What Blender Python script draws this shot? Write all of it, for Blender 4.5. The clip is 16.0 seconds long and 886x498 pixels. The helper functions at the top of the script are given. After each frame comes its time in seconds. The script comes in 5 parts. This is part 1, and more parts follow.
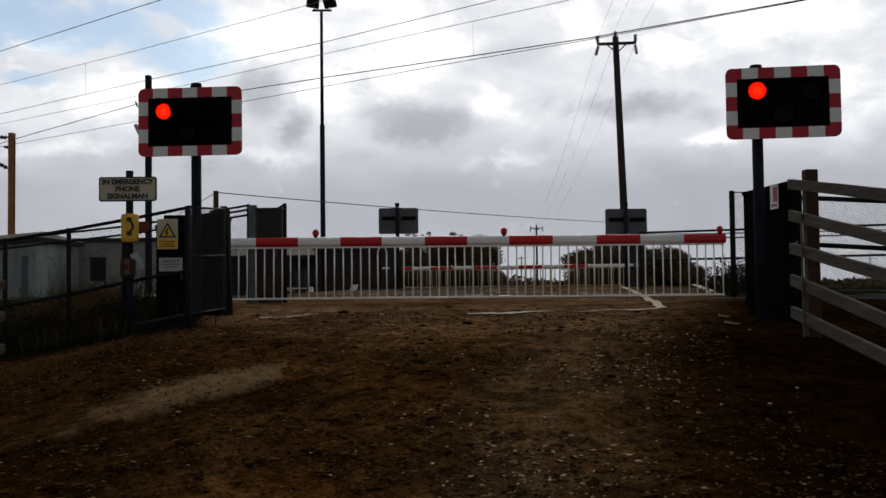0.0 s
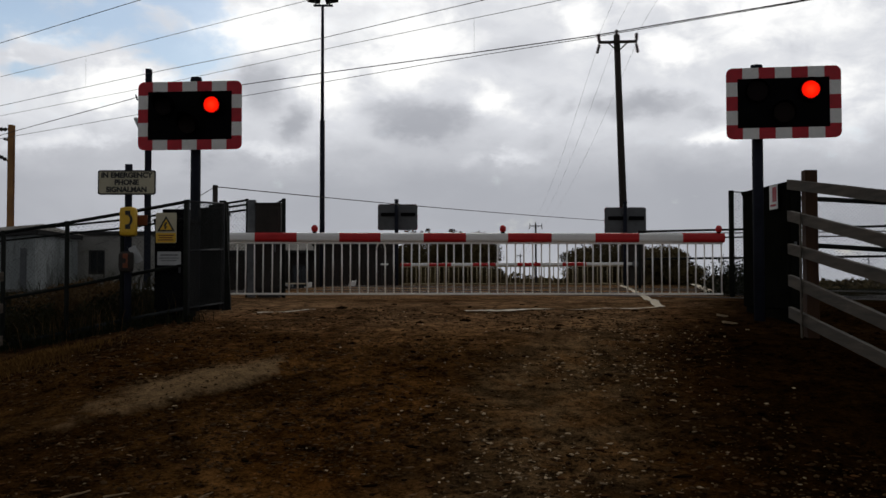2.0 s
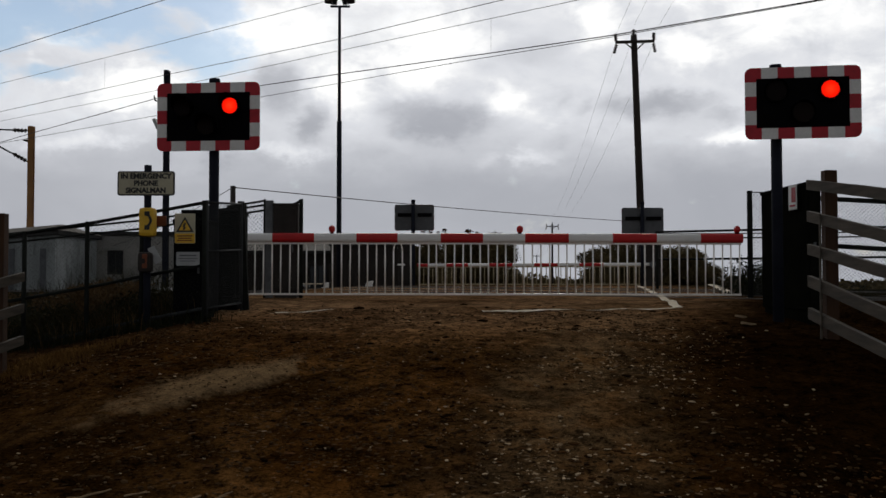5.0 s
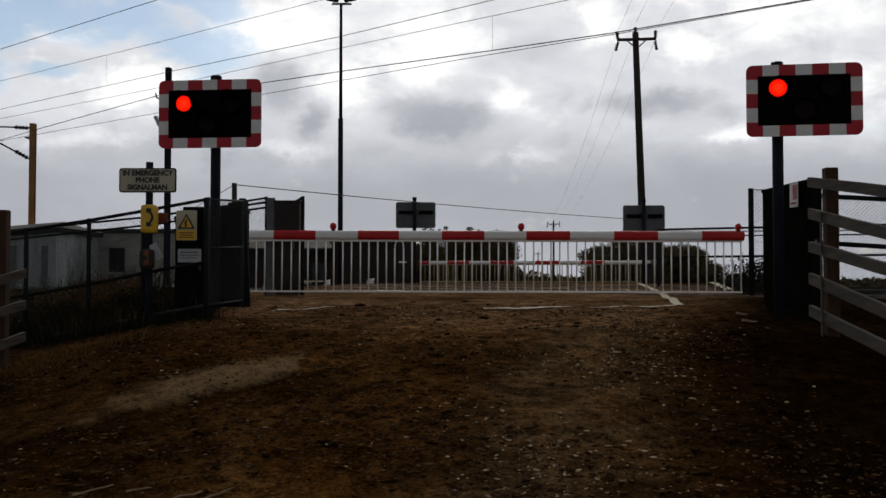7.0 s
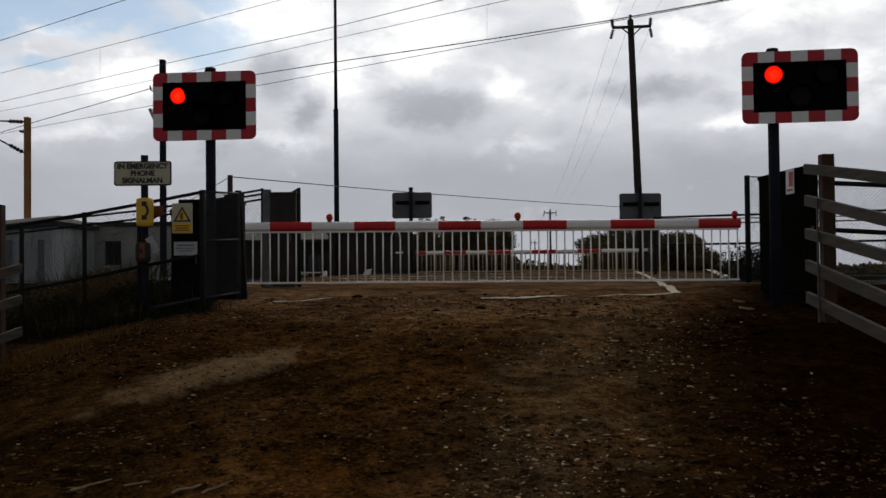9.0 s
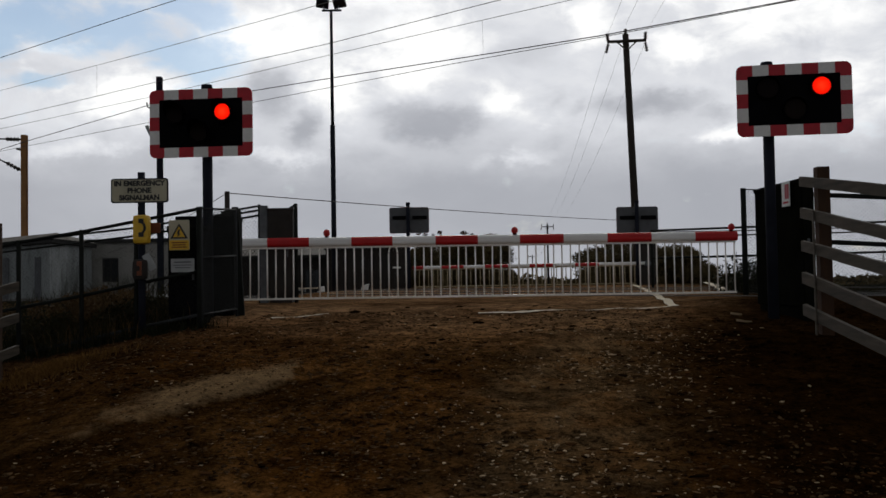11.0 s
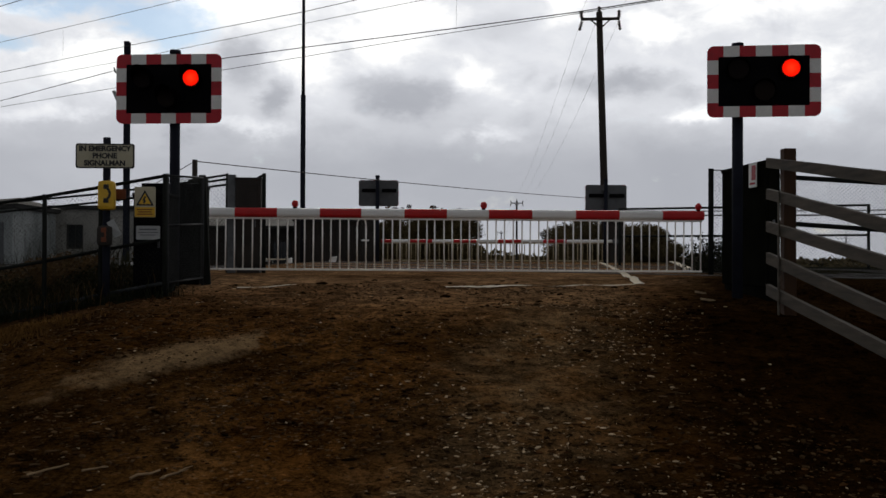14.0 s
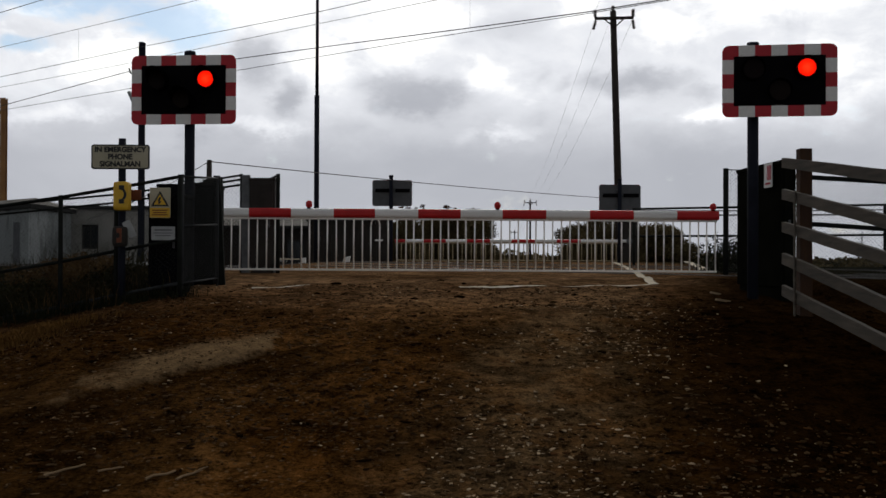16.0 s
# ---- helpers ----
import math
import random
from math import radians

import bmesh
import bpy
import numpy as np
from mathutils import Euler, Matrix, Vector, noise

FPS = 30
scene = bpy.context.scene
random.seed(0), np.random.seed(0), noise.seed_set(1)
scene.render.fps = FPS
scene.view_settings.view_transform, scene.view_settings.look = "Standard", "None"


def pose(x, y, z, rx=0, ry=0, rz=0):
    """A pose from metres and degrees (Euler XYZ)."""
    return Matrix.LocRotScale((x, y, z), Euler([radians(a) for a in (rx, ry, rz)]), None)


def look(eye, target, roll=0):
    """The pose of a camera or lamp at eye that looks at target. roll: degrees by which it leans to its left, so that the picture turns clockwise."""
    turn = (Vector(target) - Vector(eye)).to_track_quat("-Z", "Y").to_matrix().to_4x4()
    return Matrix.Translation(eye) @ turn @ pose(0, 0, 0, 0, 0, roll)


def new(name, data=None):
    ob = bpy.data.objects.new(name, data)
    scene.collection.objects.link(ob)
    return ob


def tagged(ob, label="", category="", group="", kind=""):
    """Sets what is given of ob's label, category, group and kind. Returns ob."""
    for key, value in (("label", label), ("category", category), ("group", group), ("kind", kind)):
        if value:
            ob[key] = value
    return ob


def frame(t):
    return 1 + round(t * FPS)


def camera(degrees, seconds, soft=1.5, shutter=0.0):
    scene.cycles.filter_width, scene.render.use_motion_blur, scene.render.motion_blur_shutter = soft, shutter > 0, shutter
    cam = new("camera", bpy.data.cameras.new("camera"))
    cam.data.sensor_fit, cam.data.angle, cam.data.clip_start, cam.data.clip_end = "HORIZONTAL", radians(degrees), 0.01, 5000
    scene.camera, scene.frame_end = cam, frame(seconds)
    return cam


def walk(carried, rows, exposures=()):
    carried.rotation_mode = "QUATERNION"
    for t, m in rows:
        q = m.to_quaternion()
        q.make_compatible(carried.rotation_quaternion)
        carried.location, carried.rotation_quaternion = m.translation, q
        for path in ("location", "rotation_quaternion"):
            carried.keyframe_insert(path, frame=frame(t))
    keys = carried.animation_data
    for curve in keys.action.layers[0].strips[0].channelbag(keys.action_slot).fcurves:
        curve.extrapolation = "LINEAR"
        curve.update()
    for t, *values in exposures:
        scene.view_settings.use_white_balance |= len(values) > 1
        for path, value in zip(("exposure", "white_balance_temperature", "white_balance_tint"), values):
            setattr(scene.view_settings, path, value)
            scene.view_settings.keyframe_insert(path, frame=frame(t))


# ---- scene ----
cam = camera(50.0, 16.0, 1.55)
PATH = [
    (0, (0.007, 0.02, 1.604), (0.041, 2.018, 1.679), -0.7),
    (0.5, (0.01, 0.02, 1.608), (0.03, 2.019, 1.661), -0.4),
    (1, (0.004, 0.028, 1.601), (0.039, 2.027, 1.676), -0.1),
    (1.5, (0.011, 0.021, 1.601), (0.037, 2.02, 1.651), 0.1),
    (2, (0.011, 0.023, 1.605), (0.047, 2.021, 1.673), -0.1),
    (2.5, (0.006, 0.024, 1.603), (0.043, 2.022, 1.66), 0.1),
    (3, (0.003, 0.03, 1.604), (0.023, 2.029, 1.648), 0.2),
    (3.5, (-0.002, 0.029, 1.607), (-0.004, 2.028, 1.643), 0.3),
    (4, (0.002, 0.013, 1.606), (-0.001, 2.013, 1.663), -0.1),
    (6.5, (-0.003, 0.02, 1.608), (0.005, 2.018, 1.68), 0.1),
    (7, (0.001, 0.007, 1.6), (0.0, 2.006, 1.664), -0.0),
    (7.5, (0.001, 0.017, 1.605), (0.004, 2.016, 1.666), -0.3),
    (8, (0.003, 0.014, 1.604), (0.012, 2.013, 1.656), -0.5),
    (10.5, (0.006, 0.024, 1.609), (0.006, 2.024, 1.649), -0.7),
    (11, (0.009, 0.012, 1.61), (0.02, 2.011, 1.683), -1.0),
    (11.5, (0.007, 0.014, 1.614), (0.047, 2.011, 1.721), -0.9),
    (12, (0.012, 0.016, 1.614), (0.068, 2.014, 1.693), -0.4),
    (12.5, (0.009, 0.027, 1.616), (0.068, 2.026, 1.665), 0.1),
    (13, (0.01, 0.024, 1.609), (0.081, 2.023, 1.641), 0.2),
    (13.5, (0.014, 0.028, 1.605), (0.089, 2.027, 1.634), 0.3),
    (14, (0.015, 0.02, 1.598), (0.091, 2.018, 1.617), 0.2),
    (14.5, (0.005, 0.029, 1.607), (0.054, 2.029, 1.615), 0.1),
    (15, (0.007, 0.025, 1.607), (0.051, 2.024, 1.624), 0.2),
    (15.5, (0.005, 0.023, 1.603), (0.051, 2.023, 1.626), 0.0),
    (16, (0.009, 0.023, 1.607), (0.057, 2.022, 1.625), 0.2),
]
walk(cam, [(t, look(eye, target, roll)) for t, eye, target, roll in PATH],
     [(0, 0.17), (0.3, 0.04), (0.5, -0.05), (1.0, -0.05), (1.5, 0.0), (3, 0.04), (8, 0.04), (10.5, 0.07), (11, 0.03), (11.5, -0.18), (12, -0.21), (13, 0.02), (14, 0.12), (15, 0.19), (16, 0.22)])


# ---------- world, sun, exposure ----------
def build_world():
    w = bpy.data.worlds.new("overcast_sky")
    scene.world = w
    w.use_nodes = True
    nt = w.node_tree
    nt.nodes.clear()
    N, L = nt.nodes.new, nt.links.new

    def math_node(op, a, b=None, c=None):
        n = N("ShaderNodeMath")
        n.operation = op
        for i, v in enumerate((a, b, c)):
            if v is None:
                continue
            if isinstance(v, (int, float)):
                n.inputs[i].default_value = v
            else:
                L(v, n.inputs[i])
        return n.outputs[0]

    def noise_node(vec, scale, detail, rough, dist=0.0):
        n = N("ShaderNodeTexNoise")
        n.inputs["Scale"].default_value = scale
        n.inputs["Detail"].default_value = detail
        n.inputs["Roughness"].default_value = rough
        n.inputs["Distortion"].default_value = dist
        L(vec, n.inputs["Vector"])
        return n.outputs["Fac"]

    def smooth(v, lo, hi):
        n = N("ShaderNodeMapRange")
        n.interpolation_type = "SMOOTHSTEP"
        n.inputs["From Min"].default_value, n.inputs["From Max"].default_value = lo, hi
        L(v, n.inputs["Value"])
        return n.outputs["Result"]

    def mixc(fac, a, b):
        n = N("ShaderNodeMix")
        n.data_type = "RGBA"
        L(fac, n.inputs["Factor"])
        for sock, v in ((n.inputs["A"], a), (n.inputs["B"], b)):
            if isinstance(v, tuple):
                sock.default_value = (*v, 1)
            else:
                L(v, sock)
        return n.outputs["Result"]

    co = N("ShaderNodeTexCoord").outputs["Generated"]
    sep = N("ShaderNodeSeparateXYZ")
    L(co, sep.inputs[0])
    x, y, z = sep.outputs
    # the cumulus heaps: azimuth and height angle, with rims broken by billowing noise
    az = math_node("ARCTAN2", x, y)
    el = math_node("ARCSINE", z)
    stretch = N("ShaderNodeMapping")
    stretch.inputs["Scale"].default_value = (1, 1, 1.7)
    L(co, stretch.inputs["Vector"])
    def widen(v):
        n = N("ShaderNodeMapRange")
        n.inputs["From Min"].default_value, n.inputs["From Max"].default_value = 0.28, 0.72
        n.clamp = False
        L(v, n.inputs["Value"])
        return n.outputs["Result"]

    puff = widen(noise_node(stretch.outputs[0], 15.0, 9, 0.6, 0.3))
    soft = widen(noise_node(stretch.outputs[0], 6.0, 5, 0.5, 0.3))
    drift = widen(noise_node(stretch.outputs[0], 11.0, 6, 0.6, 0.0))
    moved = N("ShaderNodeVectorMath")
    moved.operation = "ADD"
    L(stretch.outputs[0], moved.inputs[0])
    moved.inputs[1].default_value = (3.1, 1.7, 5.3)
    drift2 = widen(noise_node(moved.outputs[0], 13.0, 6, 0.6, 0.0))
    az = math_node("ADD", az, math_node("MULTIPLY_ADD", drift, radians(2.4), radians(-1.2)))
    el = math_node("ADD", el, math_node("MULTIPLY_ADD", drift2, radians(1.3), radians(-0.65)))

    def heaps(rows):
        total = None
        for a, e, ra, re, amount in rows:
            da = math_node("MULTIPLY", math_node("SUBTRACT", az, radians(a)), 1 / radians(ra))
            de = math_node("MULTIPLY", math_node("SUBTRACT", el, radians(e)), 1 / radians(re))
            d2 = math_node("ADD", math_node("MULTIPLY", da, da), math_node("MULTIPLY", de, de))
            g = math_node("MULTIPLY", math_node("POWER", 2.718, math_node("MULTIPLY", d2, -1.0)), amount)
            total = g if total is None else math_node("MAXIMUM", total, g)
        return total

    def rim(v, n, amount, lo, hi):
        return smooth(math_node("ADD", v, math_node("MULTIPLY_ADD", n, amount, -amount / 2)), lo, hi)

    bright = rim(heaps(BRIGHT_CLOUDS), puff, 0.6, 0.10, 0.95)
    dark = rim(heaps(DARK_CLOUDS), puff, 0.55, 0.05, 1.0)
    gaps = math_node("MULTIPLY", rim(heaps(BLUE_GAPS), puff, 0.9, 0.2, 0.95), 0.78)
    # clear sky above the clouds
    sky = N("ShaderNodeTexSky")
    sky.sky_type = "NISHITA"
    sky.sun_disc = False
    sky.sun_elevation, sky.sun_rotation = radians(SUN_HEIGHT), radians(SUN_SIDE)
    sky.altitude, sky.air_density, sky.dust_density, sky.ozone_density = 20, 1.2, 0.3, 3.5
    skyc = N("ShaderNodeVectorMath")
    skyc.operation = "SCALE"
    L(sky.outputs[0], skyc.inputs[0])
    skyc.inputs["Scale"].default_value = 0.085
    # cloud tone: grey base near the skyline, white tops higher up, broken by both noises
    rise = smooth(el, radians(5.5), radians(10.5))
    tone = math_node("MULTIPLY_ADD", rise, 0.34, 0.31)
    tone = math_node("ADD", tone, math_node("MULTIPLY_ADD", soft, 0.10, -0.05))
    tone = math_node("ADD", tone, math_node("MULTIPLY", rise, math_node("MULTIPLY_ADD", puff, 0.22, -0.11)))
    tone = math_node("ADD", tone, math_node("MULTIPLY", bright, 0.42))
    tone = math_node("SUBTRACT", tone, math_node("MULTIPLY", dark, math_node("MULTIPLY_ADD", puff, 0.16, 0.23)))
    tone = math_node("MINIMUM", math_node("MAXIMUM", tone, 0.0), 1.0)
    ramp = N("ShaderNodeValToRGB")
    L(tone, ramp.inputs[0])
    e = ramp.color_ramp.elements
    e[0].position, e[0].color = 0.0, (0.275, 0.288, 0.330, 1)
    e[1].position, e[1].color = 1.0, (1.05, 1.05, 1.04, 1)
    for pos, col in ((0.3, (0.405, 0.418, 0.458, 1)), (0.6, (0.70, 0.715, 0.755, 1))):
        k = ramp.color_ramp.elements.new(pos)
        k.color = col
    col = mixc(gaps, ramp.outputs[0], skyc.outputs[0])
    # the deck thins towards the hidden sun ahead and is dimmed overhead and behind
    # this unseen sky is held down so that the ground falls dark
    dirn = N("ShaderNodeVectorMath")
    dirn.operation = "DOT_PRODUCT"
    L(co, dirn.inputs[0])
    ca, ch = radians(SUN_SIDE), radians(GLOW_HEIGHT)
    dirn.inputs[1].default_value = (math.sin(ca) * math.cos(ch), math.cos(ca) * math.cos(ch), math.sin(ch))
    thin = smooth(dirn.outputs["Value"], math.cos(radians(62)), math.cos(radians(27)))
    # and raised low down, all round, to brighten upright faces turned to the camera
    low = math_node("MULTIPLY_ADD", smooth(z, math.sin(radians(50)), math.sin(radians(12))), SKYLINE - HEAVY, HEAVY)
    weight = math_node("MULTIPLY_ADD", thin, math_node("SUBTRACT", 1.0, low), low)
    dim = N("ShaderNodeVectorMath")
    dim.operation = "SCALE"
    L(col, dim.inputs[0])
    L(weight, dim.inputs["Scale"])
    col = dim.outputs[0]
    below = smooth(z, -0.02, 0.0)
    col = mixc(below, (0.05, 0.045, 0.04), col)
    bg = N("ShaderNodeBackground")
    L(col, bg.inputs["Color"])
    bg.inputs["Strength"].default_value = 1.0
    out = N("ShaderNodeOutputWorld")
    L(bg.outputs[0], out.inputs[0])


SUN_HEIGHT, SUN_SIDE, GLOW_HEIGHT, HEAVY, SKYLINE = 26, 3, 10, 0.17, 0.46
# azimuth, height, half-widths (degrees), strength
BRIGHT_CLOUDS = [(-18.1, 11.1, 2.6, 1.4, 0.95), (-20.6, 11.2, 1.9, 0.8, 0.6), (-22.4, 13.6, 2.6, 0.4, 0.6), (-23.5, 12.5, 1.2, 0.5, 0.55), (-19.7, 14.0, 1.4, 0.3, 0.45),
                 (-10.2, 14.8, 3.8, 2.2, 0.95), (-10.2, 18.2, 4.4, 1.7, 0.8), (-5.2, 11.7, 2.6, 1.5, 0.9), (-1.8, 13.0, 3.1, 1.4, 0.75), (0.3, 14.4, 3.8, 1.9, 0.7),
                 (-1.7, 18.1, 6.8, 1.7, 0.7), (3.7, 10.8, 2.0, 1.0, 0.7), (4.5, 7.6, 2.2, 0.5, 0.4), (9.2, 15.2, 2.2, 1.4, 0.85), (14.3, 13.4, 2.2, 1.1, 0.85),
                 (6.7, 9.7, 1.5, 0.7, 0.5), (16.9, 8.6, 1.4, 0.5, 0.7), (20.8, 14.5, 5.8, 1.7, 0.75), (15.2, 17.4, 8.5, 1.5, 0.75), (24.3, 10.8, 2.4, 2.0, 0.6),
                 (-21.2, 7.9, 5.5, 0.6, 0.45), (-9.6, 7.9, 3.4, 0.7, 0.45)]
DARK_CLOUDS = [(-10.1, 11.9, 1.9, 2.1, 1.2), (-8.1, 9.9, 1.4, 1.2, 0.95), (0.1, 9.8, 3.0, 1.4, 1.15), (-1.8, 9.0, 1.7, 0.7, 0.5), (5.3, 13.8, 2.4, 1.5, 0.6),
               (3.4, 12.8, 1.7, 1.0, 0.45), (8.8, 10.4, 1.2, 0.6, 0.6), (12.8, 10.3, 3.8, 0.9, 0.9), (16.0, 9.8, 1.7, 0.6, 0.6), (6.6, 10.9, 1.0, 0.8, 0.55),
               (18.3, 12.5, 1.4, 0.9, 0.35), (23.5, 13.6, 2.0, 0.9, 0.4), (7.1, 8.8, 2.0, 0.9, 0.45), (-13.2, 6.9, 2.0, 0.7, 0.3)]
BLUE_GAPS = [(-19.7, 14.8, 6.5, 1.7, 1.2), (-22.4, 11.9, 3.1, 0.8, 1.0), (-15.1, 13.6, 3.6, 1.8, 1.1), (-14.1, 16.0, 3.1, 1.1, 1.0), (-23.5, 15.1, 2.7, 1.7, 1.1),
             (-19.7, 17.5, 7.5, 1.7, 1.1), (-27.4, 13.5, 3.8, 3.8, 1.1)]
build_world()

sun_data = bpy.data.lights.new("sun", "SUN")
sun_data.energy, sun_data.angle, sun_data.color = 0.5, radians(20), (1.0, 0.95, 0.88)
sun = new("sun", sun_data)
sun.matrix_basis = look((40 * math.sin(radians(SUN_SIDE)), 40 * math.cos(radians(SUN_SIDE)), 40 * math.tan(radians(SUN_HEIGHT))), (0, 0, 0))


# ---------- materials ----------
def material(name, dark, light, scale=6.0, rough=0.6, metal=0.0, bump=0.15, fine=60.0, spots=None, spot_scale=25.0, spot_amount=0.35,
             stretch=(1, 1, 1), spec=0.4, vary=0.15, pieces=0.0):
    """Two-scale procedural surface: broad blotches, fine grain with relief, and optional spots of rust or dirt."""
    m = bpy.data.materials.new(name)
    m.use_nodes = True
    nt = m.node_tree
    N, L = nt.nodes.new, nt.links.new
    b = nt.nodes["Principled BSDF"]
    co = N("ShaderNodeTexCoord")
    mp = N("ShaderNodeMapping")
    mp.inputs["Scale"].default_value = stretch
    L(co.outputs["Object"], mp.inputs["Vector"])
    info = N("ShaderNodeObjectInfo")
    off = N("ShaderNodeVectorMath")
    off.operation = "ADD"
    sc = N("ShaderNodeMath")
    sc.operation = "MULTIPLY"
    sc.inputs[1].default_value = 7.0
    L(info.outputs["Random"], sc.inputs[0])
    L(mp.outputs[0], off.inputs[0])
    L(sc.outputs[0], off.inputs[1])

    def nz(s, d, r=0.55):
        n = N("ShaderNodeTexNoise")
        n.inputs["Scale"].default_value, n.inputs["Detail"].default_value, n.inputs["Roughness"].default_value = s, d, r
        L(off.outputs[0], n.inputs["Vector"])
        return n.outputs["Fac"]

    big, small = nz(scale, 4), nz(fine, 3, 0.65)
    ramp = N("ShaderNodeValToRGB")
    e = ramp.color_ramp.elements
    e[0].position, e[0].color = 0.3, (*dark, 1)
    e[1].position, e[1].color = 0.7, (*light, 1)
    L(big, ramp.inputs[0])
    col = ramp.outputs[0]
    g = N("ShaderNodeMapRange")
    g.inputs["To Min"].default_value, g.inputs["To Max"].default_value = 1 - vary, 1 + vary
    L(small, g.inputs["Value"])
    mul = N("ShaderNodeVectorMath")
    mul.operation = "SCALE"
    L(col, mul.inputs[0])
    L(g.outputs[0], mul.inputs["Scale"])
    col = mul.outputs[0]
    if pieces:
        # each loose piece lighter or darker than the next
        isl = N("ShaderNodeMapRange")
        isl.inputs["To Min"].default_value, isl.inputs["To Max"].default_value = 1 - pieces, 1 + pieces
        L(N("ShaderNodeNewGeometry").outputs["Random Per Island"], isl.inputs["Value"])
        each = N("ShaderNodeVectorMath")
        each.operation = "SCALE"
        L(col, each.inputs[0])
        L(isl.outputs[0], each.inputs["Scale"])
        col = each.outputs[0]
    if spots:
        s = N("ShaderNodeMapRange")
        s.interpolation_type = "SMOOTHSTEP"
        s.inputs["From Min"].default_value, s.inputs["From Max"].default_value = 1 - spot_amount - 0.08, 1 - spot_amount + 0.08
        L(nz(spot_scale, 5, 0.7), s.inputs["Value"])
        mx = N("ShaderNodeMix")
        mx.data_type = "RGBA"
        L(s.outputs[0], mx.inputs["Factor"])
        L(col, mx.inputs["A"])
        mx.inputs["B"].default_value = (*spots, 1)
        col = mx.outputs["Result"]
    L(col, b.inputs["Base Color"])
    r = N("ShaderNodeMapRange")
    r.inputs["To Min"].default_value, r.inputs["To Max"].default_value = max(rough - 0.12, 0.05), min(rough + 0.12, 1)
    L(big, r.inputs["Value"])
    L(r.outputs[0], b.inputs["Roughness"])
    b.inputs["Metallic"].default_value = metal
    b.inputs["Specular IOR Level"].default_value = spec
    if bump:
        bp = N("ShaderNodeBump")
        bp.inputs["Strength"].default_value = bump
        bp.inputs["Distance"].default_value = 0.01
        L(small, bp.inputs["Height"])
        L(bp.outputs[0], b.inputs["Normal"])
    return m


def glow_material(name, color, strength):
    """Lit lens: moulded prisms break the glow, which is hottest near the middle."""
    m = bpy.data.materials.new(name)
    m.use_nodes = True
    nt = m.node_tree
    N, L = nt.nodes.new, nt.links.new
    b = nt.nodes["Principled BSDF"]
    b.inputs["Base Color"].default_value = (0.02, 0.001, 0.001, 1)
    b.inputs["Roughness"].default_value = 0.9
    b.inputs["Specular IOR Level"].default_value = 0.0
    b.inputs["Emission Strength"].default_value = strength
    co = N("ShaderNodeTexCoord").outputs["Object"]
    ln = N("ShaderNodeVectorMath")
    ln.operation = "LENGTH"
    L(co, ln.inputs[0])
    pr = N("ShaderNodeTexNoise")
    pr.inputs["Scale"].default_value, pr.inputs["Detail"].default_value = 45, 2
    L(co, pr.inputs["Vector"])
    ad = N("ShaderNodeMath")
    ad.operation = "MULTIPLY_ADD"
    ad.inputs[1].default_value = 0.05
    L(pr.outputs["Fac"], ad.inputs[0])
    L(ln.outputs["Value"], ad.inputs[2])
    ramp = N("ShaderNodeValToRGB")
    e = ramp.color_ramp.elements
    e[0].position, e[0].color = 0.02, (color[0], color[1] * 3.2, color[2] * 5, 1)
    e[1].position, e[1].color = 0.115, (color[0] * 0.7, color[1] * 0.45, color[2], 1)
    k = ramp.color_ramp.elements.new(0.085)
    k.color = (*color, 1)
    L(ad.outputs[0], ramp.inputs[0])
    L(ramp.outputs[0], b.inputs["Emission Color"])
    return m


